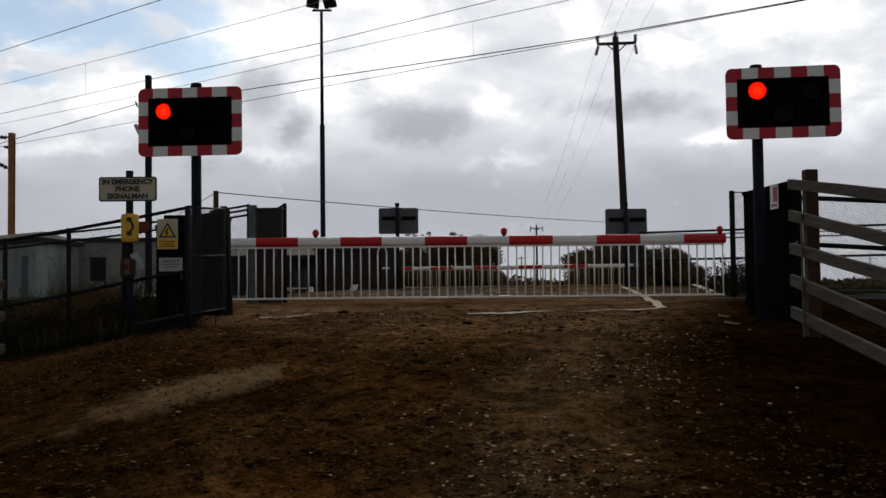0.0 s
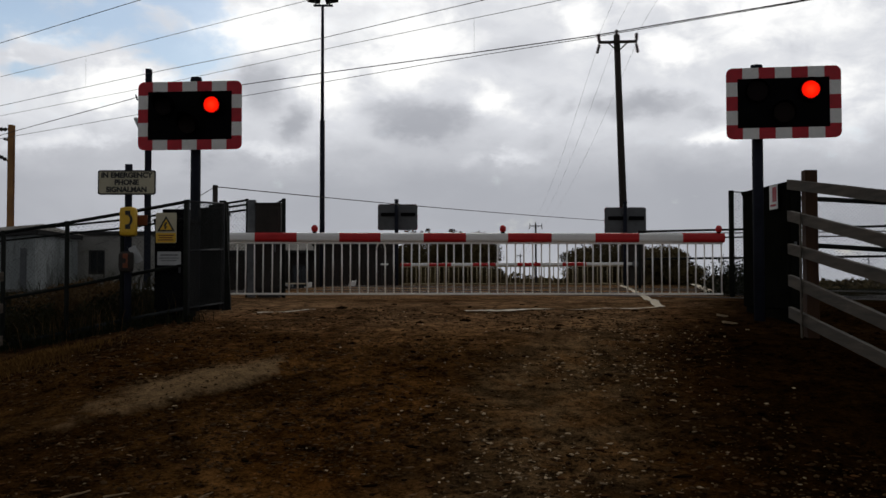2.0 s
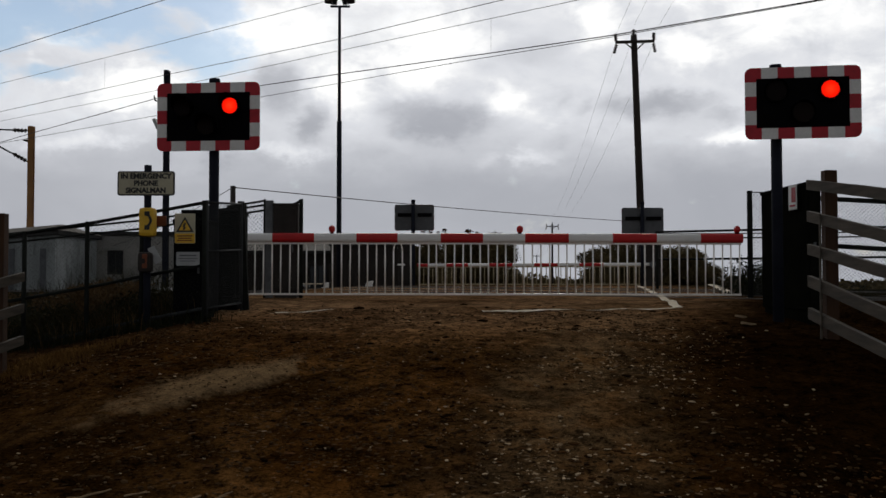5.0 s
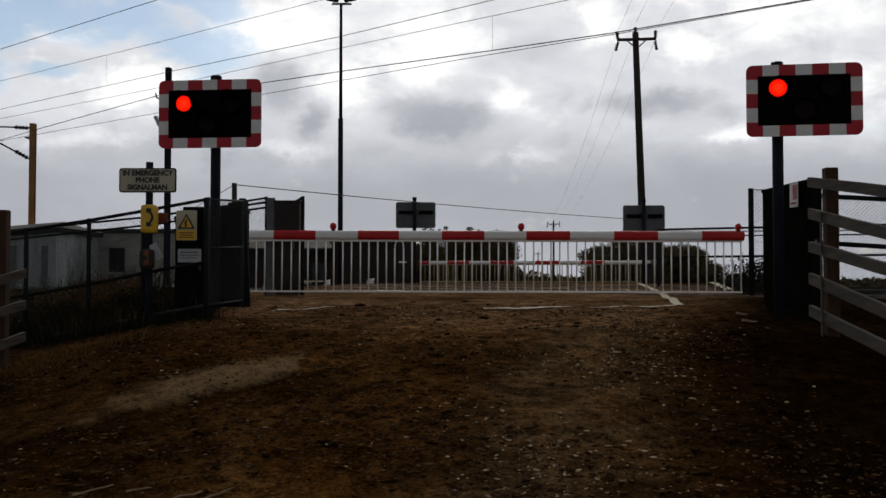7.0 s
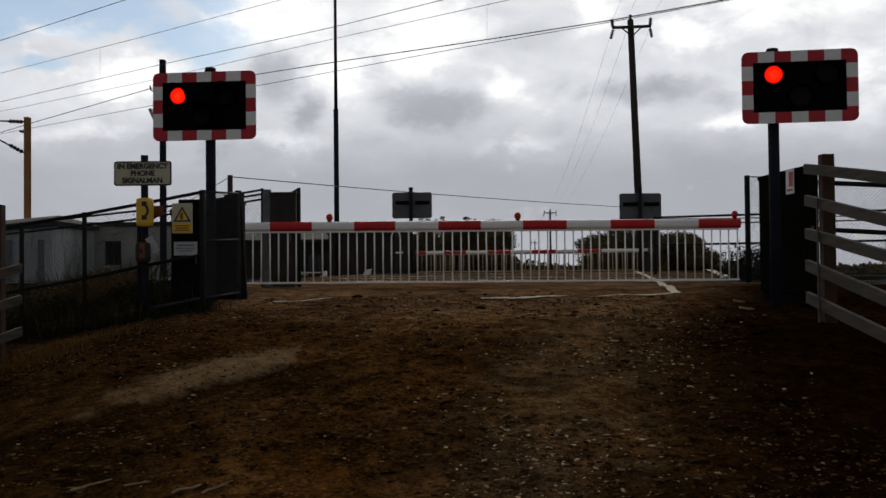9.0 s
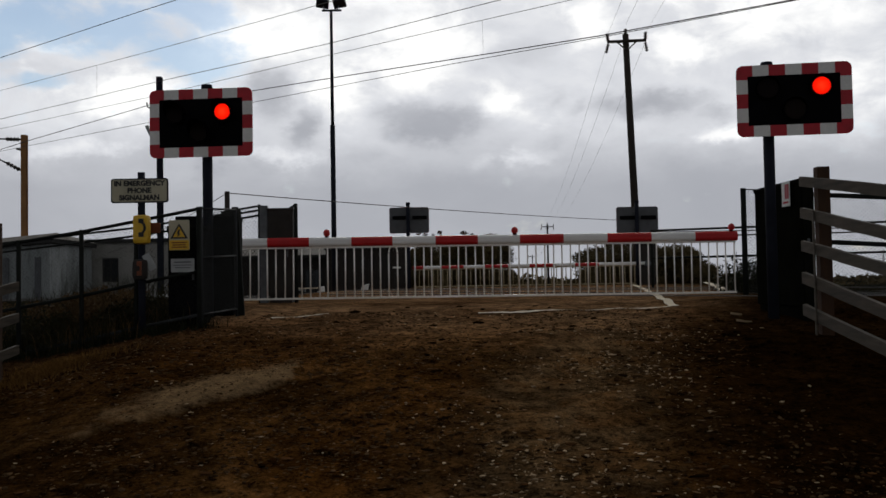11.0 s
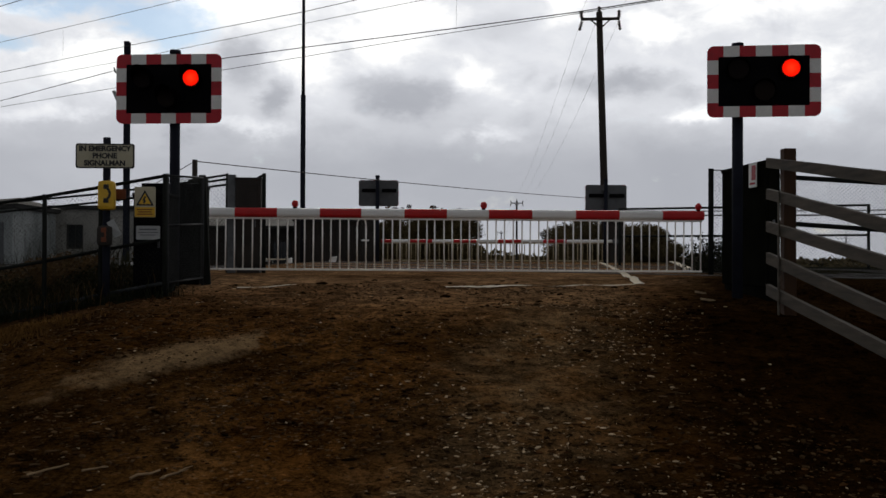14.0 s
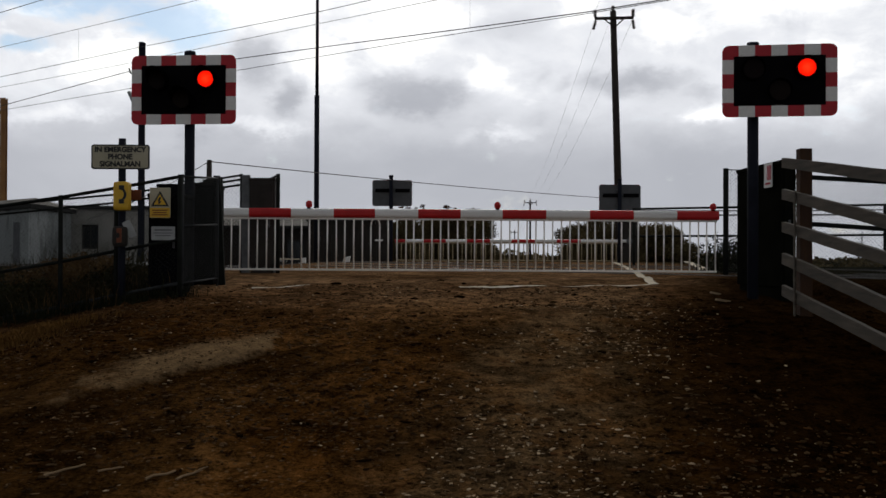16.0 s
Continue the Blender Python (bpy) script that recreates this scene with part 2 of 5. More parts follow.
def ground_material():
    """Trodden brown earth with grey gravel, leaf litter and a pale worn slab at the verge."""
    m = bpy.data.materials.new("trodden_earth")
    m.use_nodes = True
    nt = m.node_tree
    N, L = nt.nodes.new, nt.links.new
    b = nt.nodes["Principled BSDF"]
    co = N("ShaderNodeTexCoord").outputs["Object"]

    def nz(s, d, r=0.55, dist=0.0):
        n = N("ShaderNodeTexNoise")
        n.inputs["Scale"].default_value, n.inputs["Detail"].default_value = s, d
        n.inputs["Roughness"].default_value, n.inputs["Distortion"].default_value = r, dist
        L(co, n.inputs["Vector"])
        return n.outputs["Fac"]

    def mr(v, lo, hi, a=0.0, c=1.0):
        n = N("ShaderNodeMapRange")
        n.interpolation_type = "SMOOTHSTEP"
        for k, q in (("From Min", lo), ("From Max", hi), ("To Min", a), ("To Max", c)):
            n.inputs[k].default_value = q
        L(v, n.inputs["Value"])
        return n.outputs["Result"]

    def mix(f, a, c, kind="MIX"):
        n = N("ShaderNodeMix")
        n.data_type, n.blend_type = "RGBA", kind
        for sock, v in ((n.inputs["Factor"], f), (n.inputs["A"], a), (n.inputs["B"], c)):
            if isinstance(v, tuple):
                sock.default_value = (*v, 1)
            elif isinstance(v, float):
                sock.default_value = v
            else:
                L(v, sock)
        return n.outputs["Result"]

    def mathn(op, a, c):
        n = N("ShaderNodeMath")
        n.operation = op
        for i, v in enumerate((a, c)):
            if isinstance(v, (int, float)):
                n.inputs[i].default_value = v
            else:
                L(v, n.inputs[i])
        return n.outputs[0]

    sep = N("ShaderNodeSeparateXYZ")
    L(co, sep.inputs[0])
    x, y, z = sep.outputs
    broad, mid, grain, crumb = nz(0.55, 5, 0.6, 0.5), nz(3.0, 6, 0.65, 0.4), nz(38.0, 6, 0.75), nz(19.0, 5, 0.7, 0.3)
    col = mix(mr(broad, 0.35, 0.65), EARTH[0], EARTH[1])
    col = mix(mr(mid, 0.45, 0.68, 0.0, 0.75), col, EARTH[2])
    # gravel shows where wheels run
    v = N("ShaderNodeTexVoronoi")
    v.inputs["Scale"].default_value = 22.0
    L(co, v.inputs["Vector"])
    chips = mathn("MULTIPLY", mr(v.outputs["Distance"], 0.34, 0.22), mr(mid, 0.40, 0.62))
    col = mix(mathn("MULTIPLY", chips, 0.55), col, EARTH[3])
    v2 = N("ShaderNodeTexVoronoi")
    v2.inputs["Scale"].default_value = 9.0
    L(co, v2.inputs["Vector"])
    litter = mathn("MULTIPLY", mr(v2.outputs["Distance"], 0.26, 0.16), mr(grain, 0.45, 0.6))
    col = mix(mathn("MULTIPLY", litter, 0.8), col, EARTH[4])
    # greyer stony wheel track up the middle
    lane = mathn("SUBTRACT", mathn("SUBTRACT", x, TRACK[0]), mathn("MULTIPLY", mathn("SUBTRACT", y, TRACK[1]), TRACK[2]))
    lane = mathn("ABSOLUTE", mathn("SUBTRACT", lane, mathn("MULTIPLY", mathn("SUBTRACT", broad, 0.5), 1.2)), 0.0)
    col = mix(mathn("MULTIPLY", mr(lane, 1.05, 0.25), mr(mid, 0.36, 0.60, 0.35, 0.95)), col, EARTH[6])
    col = mix(mathn("MULTIPLY", mr(crumb, 0.56, 0.70, 0.0, 0.75), mr(y, 9.8, 7.8, 0.3, 1.0)), col, PEAT_AND_SHADE)
    # smoother, paler mud over the crest
    col = mix(mathn("MULTIPLY", mr(y, 7.2, 11.0), mr(broad, 0.30, 0.62, 0.35, 0.95)), col, EARTH[7])
    # wetter and drier patches a stride across
    patch = mr(nz(1.35, 5, 0.62, 0.9), 0.36, 0.64, 0.62, 1.36)
    col = mix(1.0, col, patch, "MULTIPLY")
    # pale worn slab: a long stain with ragged rim
    rag = mathn("SUBTRACT", nz(5.0, 6, 0.7), 0.5)
    lip = mathn("SUBTRACT", mathn("SUBTRACT", y, SLAB[1]), mathn("MULTIPLY", mathn("SUBTRACT", x, SLAB[0]), SLAB[2]))
    near = mr(mathn("ADD", lip, mathn("MULTIPLY", rag, 0.34)), -0.06, 0.07)
    back = mr(mathn("ADD", lip, mathn("MULTIPLY", mathn("SUBTRACT", mid, 0.5), 0.7)), SLAB[3] + 0.15, SLAB[3] - 0.30)
    end = mr(mathn("ADD", x, mathn("MULTIPLY", rag, 0.5)), SLAB[4] + 0.04, SLAB[4] - 0.06)
    worn = mathn("ADD", mr(x, -2.7, -1.45, -0.40, 1.10), mathn("MULTIPLY", mathn("SUBTRACT", nz(4.6, 6, 0.74), 0.5), 2.6))
    slab = mathn("MULTIPLY", mathn("MULTIPLY", near, back), mathn("MULTIPLY", end, mr(worn, -0.15, 0.75, 0.08, 1.0)))
    slab = mathn("MULTIPLY", slab, mr(x, -3.6, -2.7))
    # darkest earth colour in a ragged band below the slab's lip
    lip_band = mathn("MULTIPLY", mr(mathn("ADD", lip, mathn("MULTIPLY", rag, 1.2)), -1.7, -0.1), mr(lip, 0.06, 0.0))
    col = mix(mathn("MULTIPLY", lip_band, mathn("MULTIPLY", mr(x, -0.3, -1.0), 0.62)), col, PEAT_AND_SHADE)
    col = mix(slab, col, EARTH[5])
    # dark soil and shade painted into the colour on both shoulders of the ramp
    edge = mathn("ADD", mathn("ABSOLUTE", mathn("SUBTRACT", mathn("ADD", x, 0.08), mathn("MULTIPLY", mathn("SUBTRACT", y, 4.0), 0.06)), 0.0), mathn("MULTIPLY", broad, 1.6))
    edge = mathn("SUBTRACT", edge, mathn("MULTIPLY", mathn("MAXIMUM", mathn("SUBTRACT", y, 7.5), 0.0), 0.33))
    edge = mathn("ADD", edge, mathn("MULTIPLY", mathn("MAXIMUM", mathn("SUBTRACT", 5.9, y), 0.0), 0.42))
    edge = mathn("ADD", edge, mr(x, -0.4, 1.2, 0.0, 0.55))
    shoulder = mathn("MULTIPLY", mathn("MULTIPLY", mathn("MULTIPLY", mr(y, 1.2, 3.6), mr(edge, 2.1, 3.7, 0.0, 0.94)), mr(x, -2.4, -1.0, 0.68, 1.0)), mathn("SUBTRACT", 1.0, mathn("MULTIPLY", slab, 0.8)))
    col = mix(shoulder, col, PEAT_AND_SHADE)
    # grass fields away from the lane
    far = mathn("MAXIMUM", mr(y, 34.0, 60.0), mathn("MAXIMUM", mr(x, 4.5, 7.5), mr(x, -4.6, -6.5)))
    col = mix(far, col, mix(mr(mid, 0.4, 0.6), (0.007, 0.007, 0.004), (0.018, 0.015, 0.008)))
    col = mix(mathn("SUBTRACT", 1.0, mathn("MULTIPLY", slab, 0.55)), col, mr(mathn("ADD", mathn("MULTIPLY", grain, 0.42), mathn("MULTIPLY", nz(7.5, 7, 0.78, 0.3), 0.58)), 0.36, 0.64, 0.10, 2.2), "MULTIPLY")
    pits = mr(nz(34.0, 4, 0.65, 0.3), 0.58, 0.68, 0.0, 0.8)
    col = mix(mathn("MULTIPLY", mathn("MULTIPLY", pits, mathn("SUBTRACT", 1.0, mathn("MULTIPLY", slab, 0.8))), mr(y, 10.0, 7.5, 0.1, 0.9)), col, PEAT_AND_SHADE)
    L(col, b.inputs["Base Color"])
    L(mr(broad, 0.3, 0.7, 0.7, 0.95), b.inputs["Roughness"])
    b.inputs["Specular IOR Level"].default_value = 0.0
    h = mathn("ADD", mathn("MULTIPLY", grain, 0.6), mathn("MULTIPLY", chips, 0.5))
    bp = N("ShaderNodeBump")
    bp.inputs["Strength"].default_value, bp.inputs["Distance"].default_value = 0.8, 0.03
    L(h, bp.inputs["Height"])
    L(bp.outputs[0], b.inputs["Normal"])
    return m


EARTH = [(0.056, 0.0225, 0.0052), (0.112, 0.053, 0.0160), (0.028, 0.0112, 0.0026), (0.130, 0.084, 0.042), (0.13, 0.055, 0.015), (0.180, 0.116, 0.058), (0.094, 0.057, 0.026), (0.168, 0.099, 0.051)]
# darkest earth flecks, and the shade painted along the shoulders
PEAT_AND_SHADE = (0.0082, 0.0035, 0.0009)
TRACK = (0.63, 5.15, 0.24)
SLAB = (-2.06, 6.08, 0.88, 0.90, -1.10)

M = dict(
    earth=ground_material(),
    stone=material("flint_stone", (0.030, 0.016, 0.006), (0.10, 0.060, 0.030), 3, 1.0, vary=0.3, spec=0.0, pieces=0.7),
    pale=material("chalk_chip", (0.32, 0.225, 0.13), (0.56, 0.43, 0.28), 5, 1.0, spec=0.0, pieces=0.5),
    mould=material("wet_black_leaf", (0.006, 0.003, 0.001), (0.016, 0.008, 0.003), 9, 1.0, spec=0.0),
    tan=material("tan_leaf", (0.07, 0.043, 0.022), (0.17, 0.105, 0.055), 9, 1.0, spec=0.0, pieces=0.7),
    twig=material("dry_twig", (0.20, 0.135, 0.075), (0.36, 0.25, 0.145), 9, 1.0, spec=0.0),
    litter=material("dead_leaf", (0.03, 0.015, 0.007), (0.085, 0.038, 0.014), 4, 1.0, spec=0.0, pieces=0.7),
    straw=material("dry_grass", (0.07, 0.040, 0.014), (0.15, 0.088, 0.033), 2, 0.8, spec=0.1),
    tuft=material("bleached_tuft", (0.10, 0.050, 0.014), (0.20, 0.105, 0.032), 2, 0.9, spec=0.0),
    weed=material("rank_grass", (0.008, 0.010, 0.004), (0.020, 0.022, 0.009), 2, 0.8, spec=0.1),
    bankweed=material("olive_bank_weed", (0.014, 0.015, 0.005), (0.042, 0.036, 0.013), 2, 0.9, spec=0.05),
    leaf=material("hedge_leaf", (0.055, 0.044, 0.020), (0.16, 0.12, 0.055), 0.6, 0.9, vary=0.3, spec=0.1),
    bark=material("bark", (0.03, 0.022, 0.016), (0.07, 0.05, 0.035), 5, 0.9, bump=0.5),
    steel=material("blue_grey_painted_steel", (0.009, 0.0105, 0.017), (0.018, 0.020, 0.030), 4, 0.75, bump=0.1, spec=0.10, spots=(0.025, 0.015, 0.008), spot_amount=0.28),
    galv=material("weathered_galvanised_steel", (0.08, 0.085, 0.09), (0.15, 0.155, 0.165), 6, 0.55, 0.3, bump=0.1),
    tube=material("dark_fence_tube", (0.009, 0.010, 0.009), (0.020, 0.022, 0.019), 6, 0.85, 0.0, spec=0.06, spots=(0.05, 0.03, 0.02), spot_amount=0.3),
    cageframe=material("dull_zinc_tube", (0.020, 0.022, 0.023), (0.045, 0.047, 0.049), 6, 0.8, 0.0, spec=0.10),
    wire=material("fence_wire", (0.018, 0.020, 0.018), (0.04, 0.043, 0.04), 8, 0.8, bump=0),
    cable=material("overhead_cable", (0.05, 0.045, 0.04), (0.09, 0.08, 0.075), 2, 0.6, bump=0),
    thin=material("thin_cable", (0.22, 0.215, 0.21), (0.32, 0.315, 0.31), 2, 0.6, bump=0),
    black=material("matt_black_board", (0.002, 0.002, 0.0025), (0.005, 0.005, 0.006), 5, 0.9, bump=0.05, spec=0.05),
    boardback=material("grey_board_back", (0.07, 0.075, 0.08), (0.11, 0.115, 0.125), 4, 0.6),
    red=material("red_reflective", (0.40, 0.006, 0.016), (0.54, 0.010, 0.026), 8, 0.45, bump=0.05, vary=0.1),
    boomred=material("red_band_paint", (0.42, 0.007, 0.009), (0.56, 0.012, 0.014), 3, 0.40, bump=0.05, spots=(0.22, 0.03, 0.025), spot_amount=0.22),
    white=material("dull_white_reflective", (0.74, 0.73, 0.70), (0.84, 0.83, 0.80), 5, 0.5, bump=0.05, spots=(0.58, 0.56, 0.52), spot_amount=0.24),
    boomwhite=material("white_boom_paint", (0.82, 0.82, 0.80), (0.92, 0.92, 0.90), 2, 0.45, bump=0.05, spots=(0.62, 0.60, 0.55), spot_amount=0.24),
    barwhite=material("white_bar_paint", (0.84, 0.80, 0.73), (0.93, 0.90, 0.84), 3, 0.20, bump=0.0, spec=0.8, spots=(0.5, 0.44, 0.36), spot_amount=0.26),
    lens=material("unlit_red_lens", (0.005, 0.003, 0.003), (0.008, 0.004, 0.004), 8, 0.7, bump=0.1, spec=0.1),
    amber=material("unlit_amber_lens", (0.008, 0.005, 0.004), (0.012, 0.007, 0.005), 8, 0.7, bump=0.1, spec=0.1),
    cowl=material("black_matt_cowl", (0.002, 0.002, 0.0025), (0.004, 0.004, 0.005), 6, 1.0, bump=0.03, spec=0.0),
    farbar=material("weathered_tan_bar_paint", (0.34, 0.28, 0.165), (0.48, 0.40, 0.25), 3, 0.7, bump=0.0),
    glow=glow_material("lit_red_lens", (1.0, 0.011, 0.0015), 1.15),
    cream=material("cream_sign_face", (0.42, 0.385, 0.27), (0.54, 0.50, 0.36), 5, 0.5, bump=0.03, spots=(0.35, 0.31, 0.22), spot_amount=0.25),
    ink=material("black_lettering", (0.015, 0.015, 0.015), (0.03, 0.03, 0.03), 5, 0.5, bump=0),
    yellow=material("yellow_plastic", (0.62, 0.36, 0.02), (0.78, 0.48, 0.035), 5, 0.45, bump=0.05, spots=(0.4, 0.22, 0.03), spot_amount=0.22),
    orange=material("dull_orange_plate", (0.14, 0.035, 0.010), (0.22, 0.055, 0.016), 5, 0.5),
    paper=material("grey_notice", (0.32, 0.33, 0.33), (0.45, 0.46, 0.46), 6, 0.6, spots=(0.2, 0.2, 0.19), spot_amount=0.3),
    green=material("dark_green_cabinet", (0.0055, 0.0058, 0.0045), (0.0105, 0.0108, 0.0085), 3, 1.0, bump=0.05, spec=0.0, spots=(0.010, 0.010, 0.008), spot_amount=0.25),
    grey=material("dark_grey_cabinet", (0.026, 0.0225, 0.020), (0.046, 0.0405, 0.036), 3, 0.75, bump=0.08, spec=0.15),
    rail=material("weathered_rail_timber", (0.036, 0.028, 0.019), (0.100, 0.080, 0.058), 2.2, 0.85, bump=0.5, fine=18, stretch=(6, 1, 9), spots=(0.06, 0.048, 0.036), spot_amount=0.36, spot_scale=5),
    post=material("brown_post_timber", (0.030, 0.0125, 0.0045), (0.062, 0.027, 0.010), 4, 0.85, bump=0.5, fine=25, stretch=(5, 5, 1)),
    rust=material("rust_brown_mast", (0.22, 0.105, 0.035), (0.36, 0.18, 0.06), 2, 0.7, bump=0.2),
    creosote=material("creosoted_pole", (0.022, 0.017, 0.014), (0.045, 0.035, 0.028), 3, 0.85, bump=0.4, stretch=(5, 5, 1)),
    ceramic=material("brown_insulator", (0.02, 0.014, 0.012), (0.04, 0.028, 0.024), 4, 0.3, bump=0),
    panel=material("pale_cabin_wall", (0.18, 0.197, 0.197), (0.30, 0.32, 0.32), 1.1, 0.7, spots=(0.09, 0.095, 0.088), spot_amount=0.43, spot_scale=1.6, stretch=(1.6, 1, 0.35)),
    brickwall=material("grey_rendered_wall", (0.22, 0.212, 0.195), (0.33, 0.32, 0.295), 1.2, 0.8, spots=(0.20, 0.185, 0.155), spot_amount=0.36, spot_scale=2),
    pitched=material("grey_sheet_roof", (0.13, 0.12, 0.105), (0.23, 0.215, 0.19), 1.5, 0.9, spec=0.05, spots=(0.035, 0.033, 0.03), spot_amount=0.34, spot_scale=2),
    roof=material("dark_felt_roof", (0.03, 0.03, 0.03), (0.055, 0.054, 0.052), 2, 0.95, spec=0.05),
    timber=material("dark_barn_boards", (0.010, 0.0075, 0.006), (0.026, 0.020, 0.016), 2, 0.9, stretch=(3, 3, 1)),
    glass=material("dark_window_glass", (0.012, 0.014, 0.016), (0.02, 0.022, 0.025), 2, 0.12, bump=0, spec=0.5),
    line=material("worn_road_paint", (0.54, 0.46, 0.33), (0.74, 0.65, 0.50), 5, 0.9, spec=0.1, spots=(0.16, 0.10, 0.06), spot_amount=0.30, spot_scale=9),
    ironrail=material("worn_running_rail", (0.10, 0.09, 0.085), (0.2, 0.19, 0.18), 3, 0.4, 0.8, bump=0.05),
    rubber=material("crossing_deck_panel", (0.028, 0.025, 0.022), (0.05, 0.045, 0.04), 2, 0.85, bump=0.4),
)


# ---------- building blocks ----------
def part(name, bm, mat, parent=None, label=""):
    me = bpy.data.meshes.new(name)
    bm.normal_update()
    bm.to_mesh(me)
    bm.free()
    me.materials.append(mat)
    ob = new(name, me)
    ob.parent = parent
    if label:
        ob["label"] = label
    return ob


def thing(name, m, label, category, group="", kind=""):
    ob = new(name)
    ob.empty_display_size = 0.2
    ob.matrix_basis = m
    return tagged(ob, label, category, group, kind)


def box(bm, cx, cy, cz, sx, sy, sz, bevel=0.0, m=None):
    r = bmesh.ops.create_cube(bm, size=1.0)
    vs = r["verts"]
    for v in vs:
        v.co = Vector((v.co.x * sx + cx, v.co.y * sy + cy, v.co.z * sz + cz))
    if bevel:
        es = {e for v in vs for e in v.link_edges}
        r = bmesh.ops.bevel(bm, geom=list(es), offset=bevel, segments=2, affect="EDGES", profile=0.6)
        vs = list({v for f in r["faces"] for v in f.verts} | {v for v in vs if v.is_valid})
    if m is not None:
        bmesh.ops.transform(bm, matrix=m, verts=vs)
    return bm


def rod(bm, a, b, r0, r1=None, seg=12, caps=True):
    """A tapered round bar from a to b."""
    a, b = Vector(a), Vector(b)
    r1 = r0 if r1 is None else r1
    q = (b - a).to_track_quat("Z", "Y")
    rings = []
    for p, r in ((a, r0), (b, r1)):
        rings.append([bm.verts.new(p + q @ Vector((r * math.cos(2 * math.pi * i / seg), r * math.sin(2 * math.pi * i / seg), 0))) for i in range(seg)])
    for i in range(seg):
        f = bm.faces.new((rings[0][i], rings[0][(i + 1) % seg], rings[1][(i + 1) % seg], rings[1][i]))
        f.smooth = seg > 6
    if caps:
        bm.faces.new(rings[0][::-1])
        bm.faces.new(rings[1])
    return bm


def plate(bm, pts, y0, y1):
    """A flat piece with outline pts in x and z (anticlockwise seen from the front, -y), from y0 (front) to y1."""
    f = [bm.verts.new((x, y0, z)) for x, z in pts]
    k = [bm.verts.new((x, y1, z)) for x, z in pts]
    n = len(pts)
    bm.faces.new(f)
    bm.faces.new(k[::-1])
    for i in range(n):
        bm.faces.new((f[i], k[i], k[(i + 1) % n], f[(i + 1) % n]))
    bmesh.ops.recalc_face_normals(bm, faces=bm.faces)
    return bm


def arc(cx, cz, r, a0, a1, n):
    return [(cx + r * math.cos(radians(a0 + (a1 - a0) * i / n)), cz + r * math.sin(radians(a0 + (a1 - a0) * i / n))) for i in range(n + 1)]


def rounded(x0, z0, x1, z1, r, n=4):
    return arc(x1 - r, z0 + r, r, -90, 0, n) + arc(x1 - r, z1 - r, r, 0, 90, n) + arc(x0 + r, z1 - r, r, 90, 180, n) + arc(x0 + r, z0 + r, r, 180, 270, n)


def bm_new():
    return bmesh.new()


def lerp(a, b, t):
    return a + (b - a) * t


def strand(name, pts, r, mat, parent=None, seg=5):
    """A cable through pts as one tube."""
    bm = bm_new()
    rings = []
    pts = [Vector(p) for p in pts]
    for i, p in enumerate(pts):
        d = (pts[min(i + 1, len(pts) - 1)] - pts[max(i - 1, 0)]).normalized()
        q = d.to_track_quat("Z", "Y")
        rings.append([bm.verts.new(p + q @ Vector((r * math.cos(2 * math.pi * k / seg), r * math.sin(2 * math.pi * k / seg), 0))) for k in range(seg)])
    for a, b in zip(rings, rings[1:]):
        for k in range(seg):
            bm.faces.new((a[k], a[(k + 1) % seg], b[(k + 1) % seg], b[k])).smooth = True
    return part(name, bm, mat, parent)


def chain_link(a, b, z0a, z1a, z0b, z1b, pitch=0.075, r=0.0035, name="chain_link", parent=None, mat=None):
    """Diamond mesh between two uprights a and b (x, y), with its own bottom and top height at each."""
    length = math.dist(a, b)
    hgt = max(z1a - z0a, z1b - z0b)
    verts, faces = [], []
    step = pitch

    def at(s, t):
        u = s / length
        zb, zt = lerp(z0a, z0b, u), lerp(z1a, z1b, u)
        return Vector((lerp(a[0], b[0], u), lerp(a[1], b[1], u), zb + (zt - zb) * t / hgt))

    side = Vector((b[1] - a[1], a[0] - b[0], 0)).normalized()
    n = int((length + hgt) / step) + 1
    for way in (1, -1):
        for i in range(n):
            s0 = i * step - (hgt if way == 1 else 0)
            lo, hi = max(0, -s0) if way == 1 else max(0, s0 - length), min(hgt, length - s0) if way == 1 else min(hgt, s0)
            if hi - lo < 0.02:
                continue
            p, q = at(s0 + way * lo, lo), at(s0 + way * hi, hi)
            d = (q - p).normalized()
            u = d.cross(side).normalized()
            k = len(verts)
            for c in (p, q):
                for j in range(3):
                    w = 2 * math.pi * j / 3
                    verts.append(c + side * (r * math.cos(w) + way * r * 0.6) + u * r * math.sin(w))
            for j in range(3):
                faces.append((k + j, k + (j + 1) % 3, k + 3 + (j + 1) % 3, k + 3 + j))
    me = bpy.data.meshes.new(name)
    me.from_pydata(verts, [], faces)
    me.materials.append(mat or M["wire"])
    ob = new(name, me)
    ob.parent = parent
    ob["kind"] = "stuff"
    return ob


# ---------- the lie of the land ----------
PROFILE = [(-60, -0.25), (0, 0.0), (2.5, 0.10), (4.8, 0.47), (7.0, 0.90), (8.7, 1.14), (10, 1.24), (11, 1.30), (12.5, 1.325), (14.5, 1.35), (18, 1.405),
           (22, 1.46), (28, 1.50), (36, 1.30), (50, 0.9), (80, 0.5), (200, 0.3), (4000, -4.0)]
RAIL_SLOPE = math.tan(radians(37.5))


def profile(y):
    for (y0, z0), (y1, z1) in zip(PROFILE, PROFILE[1:]):
        if y <= y1:
            t = max(0.0, (y - y0) / (y1 - y0))
            return z0 + (z1 - z0) * t
    return PROFILE[-1][1]


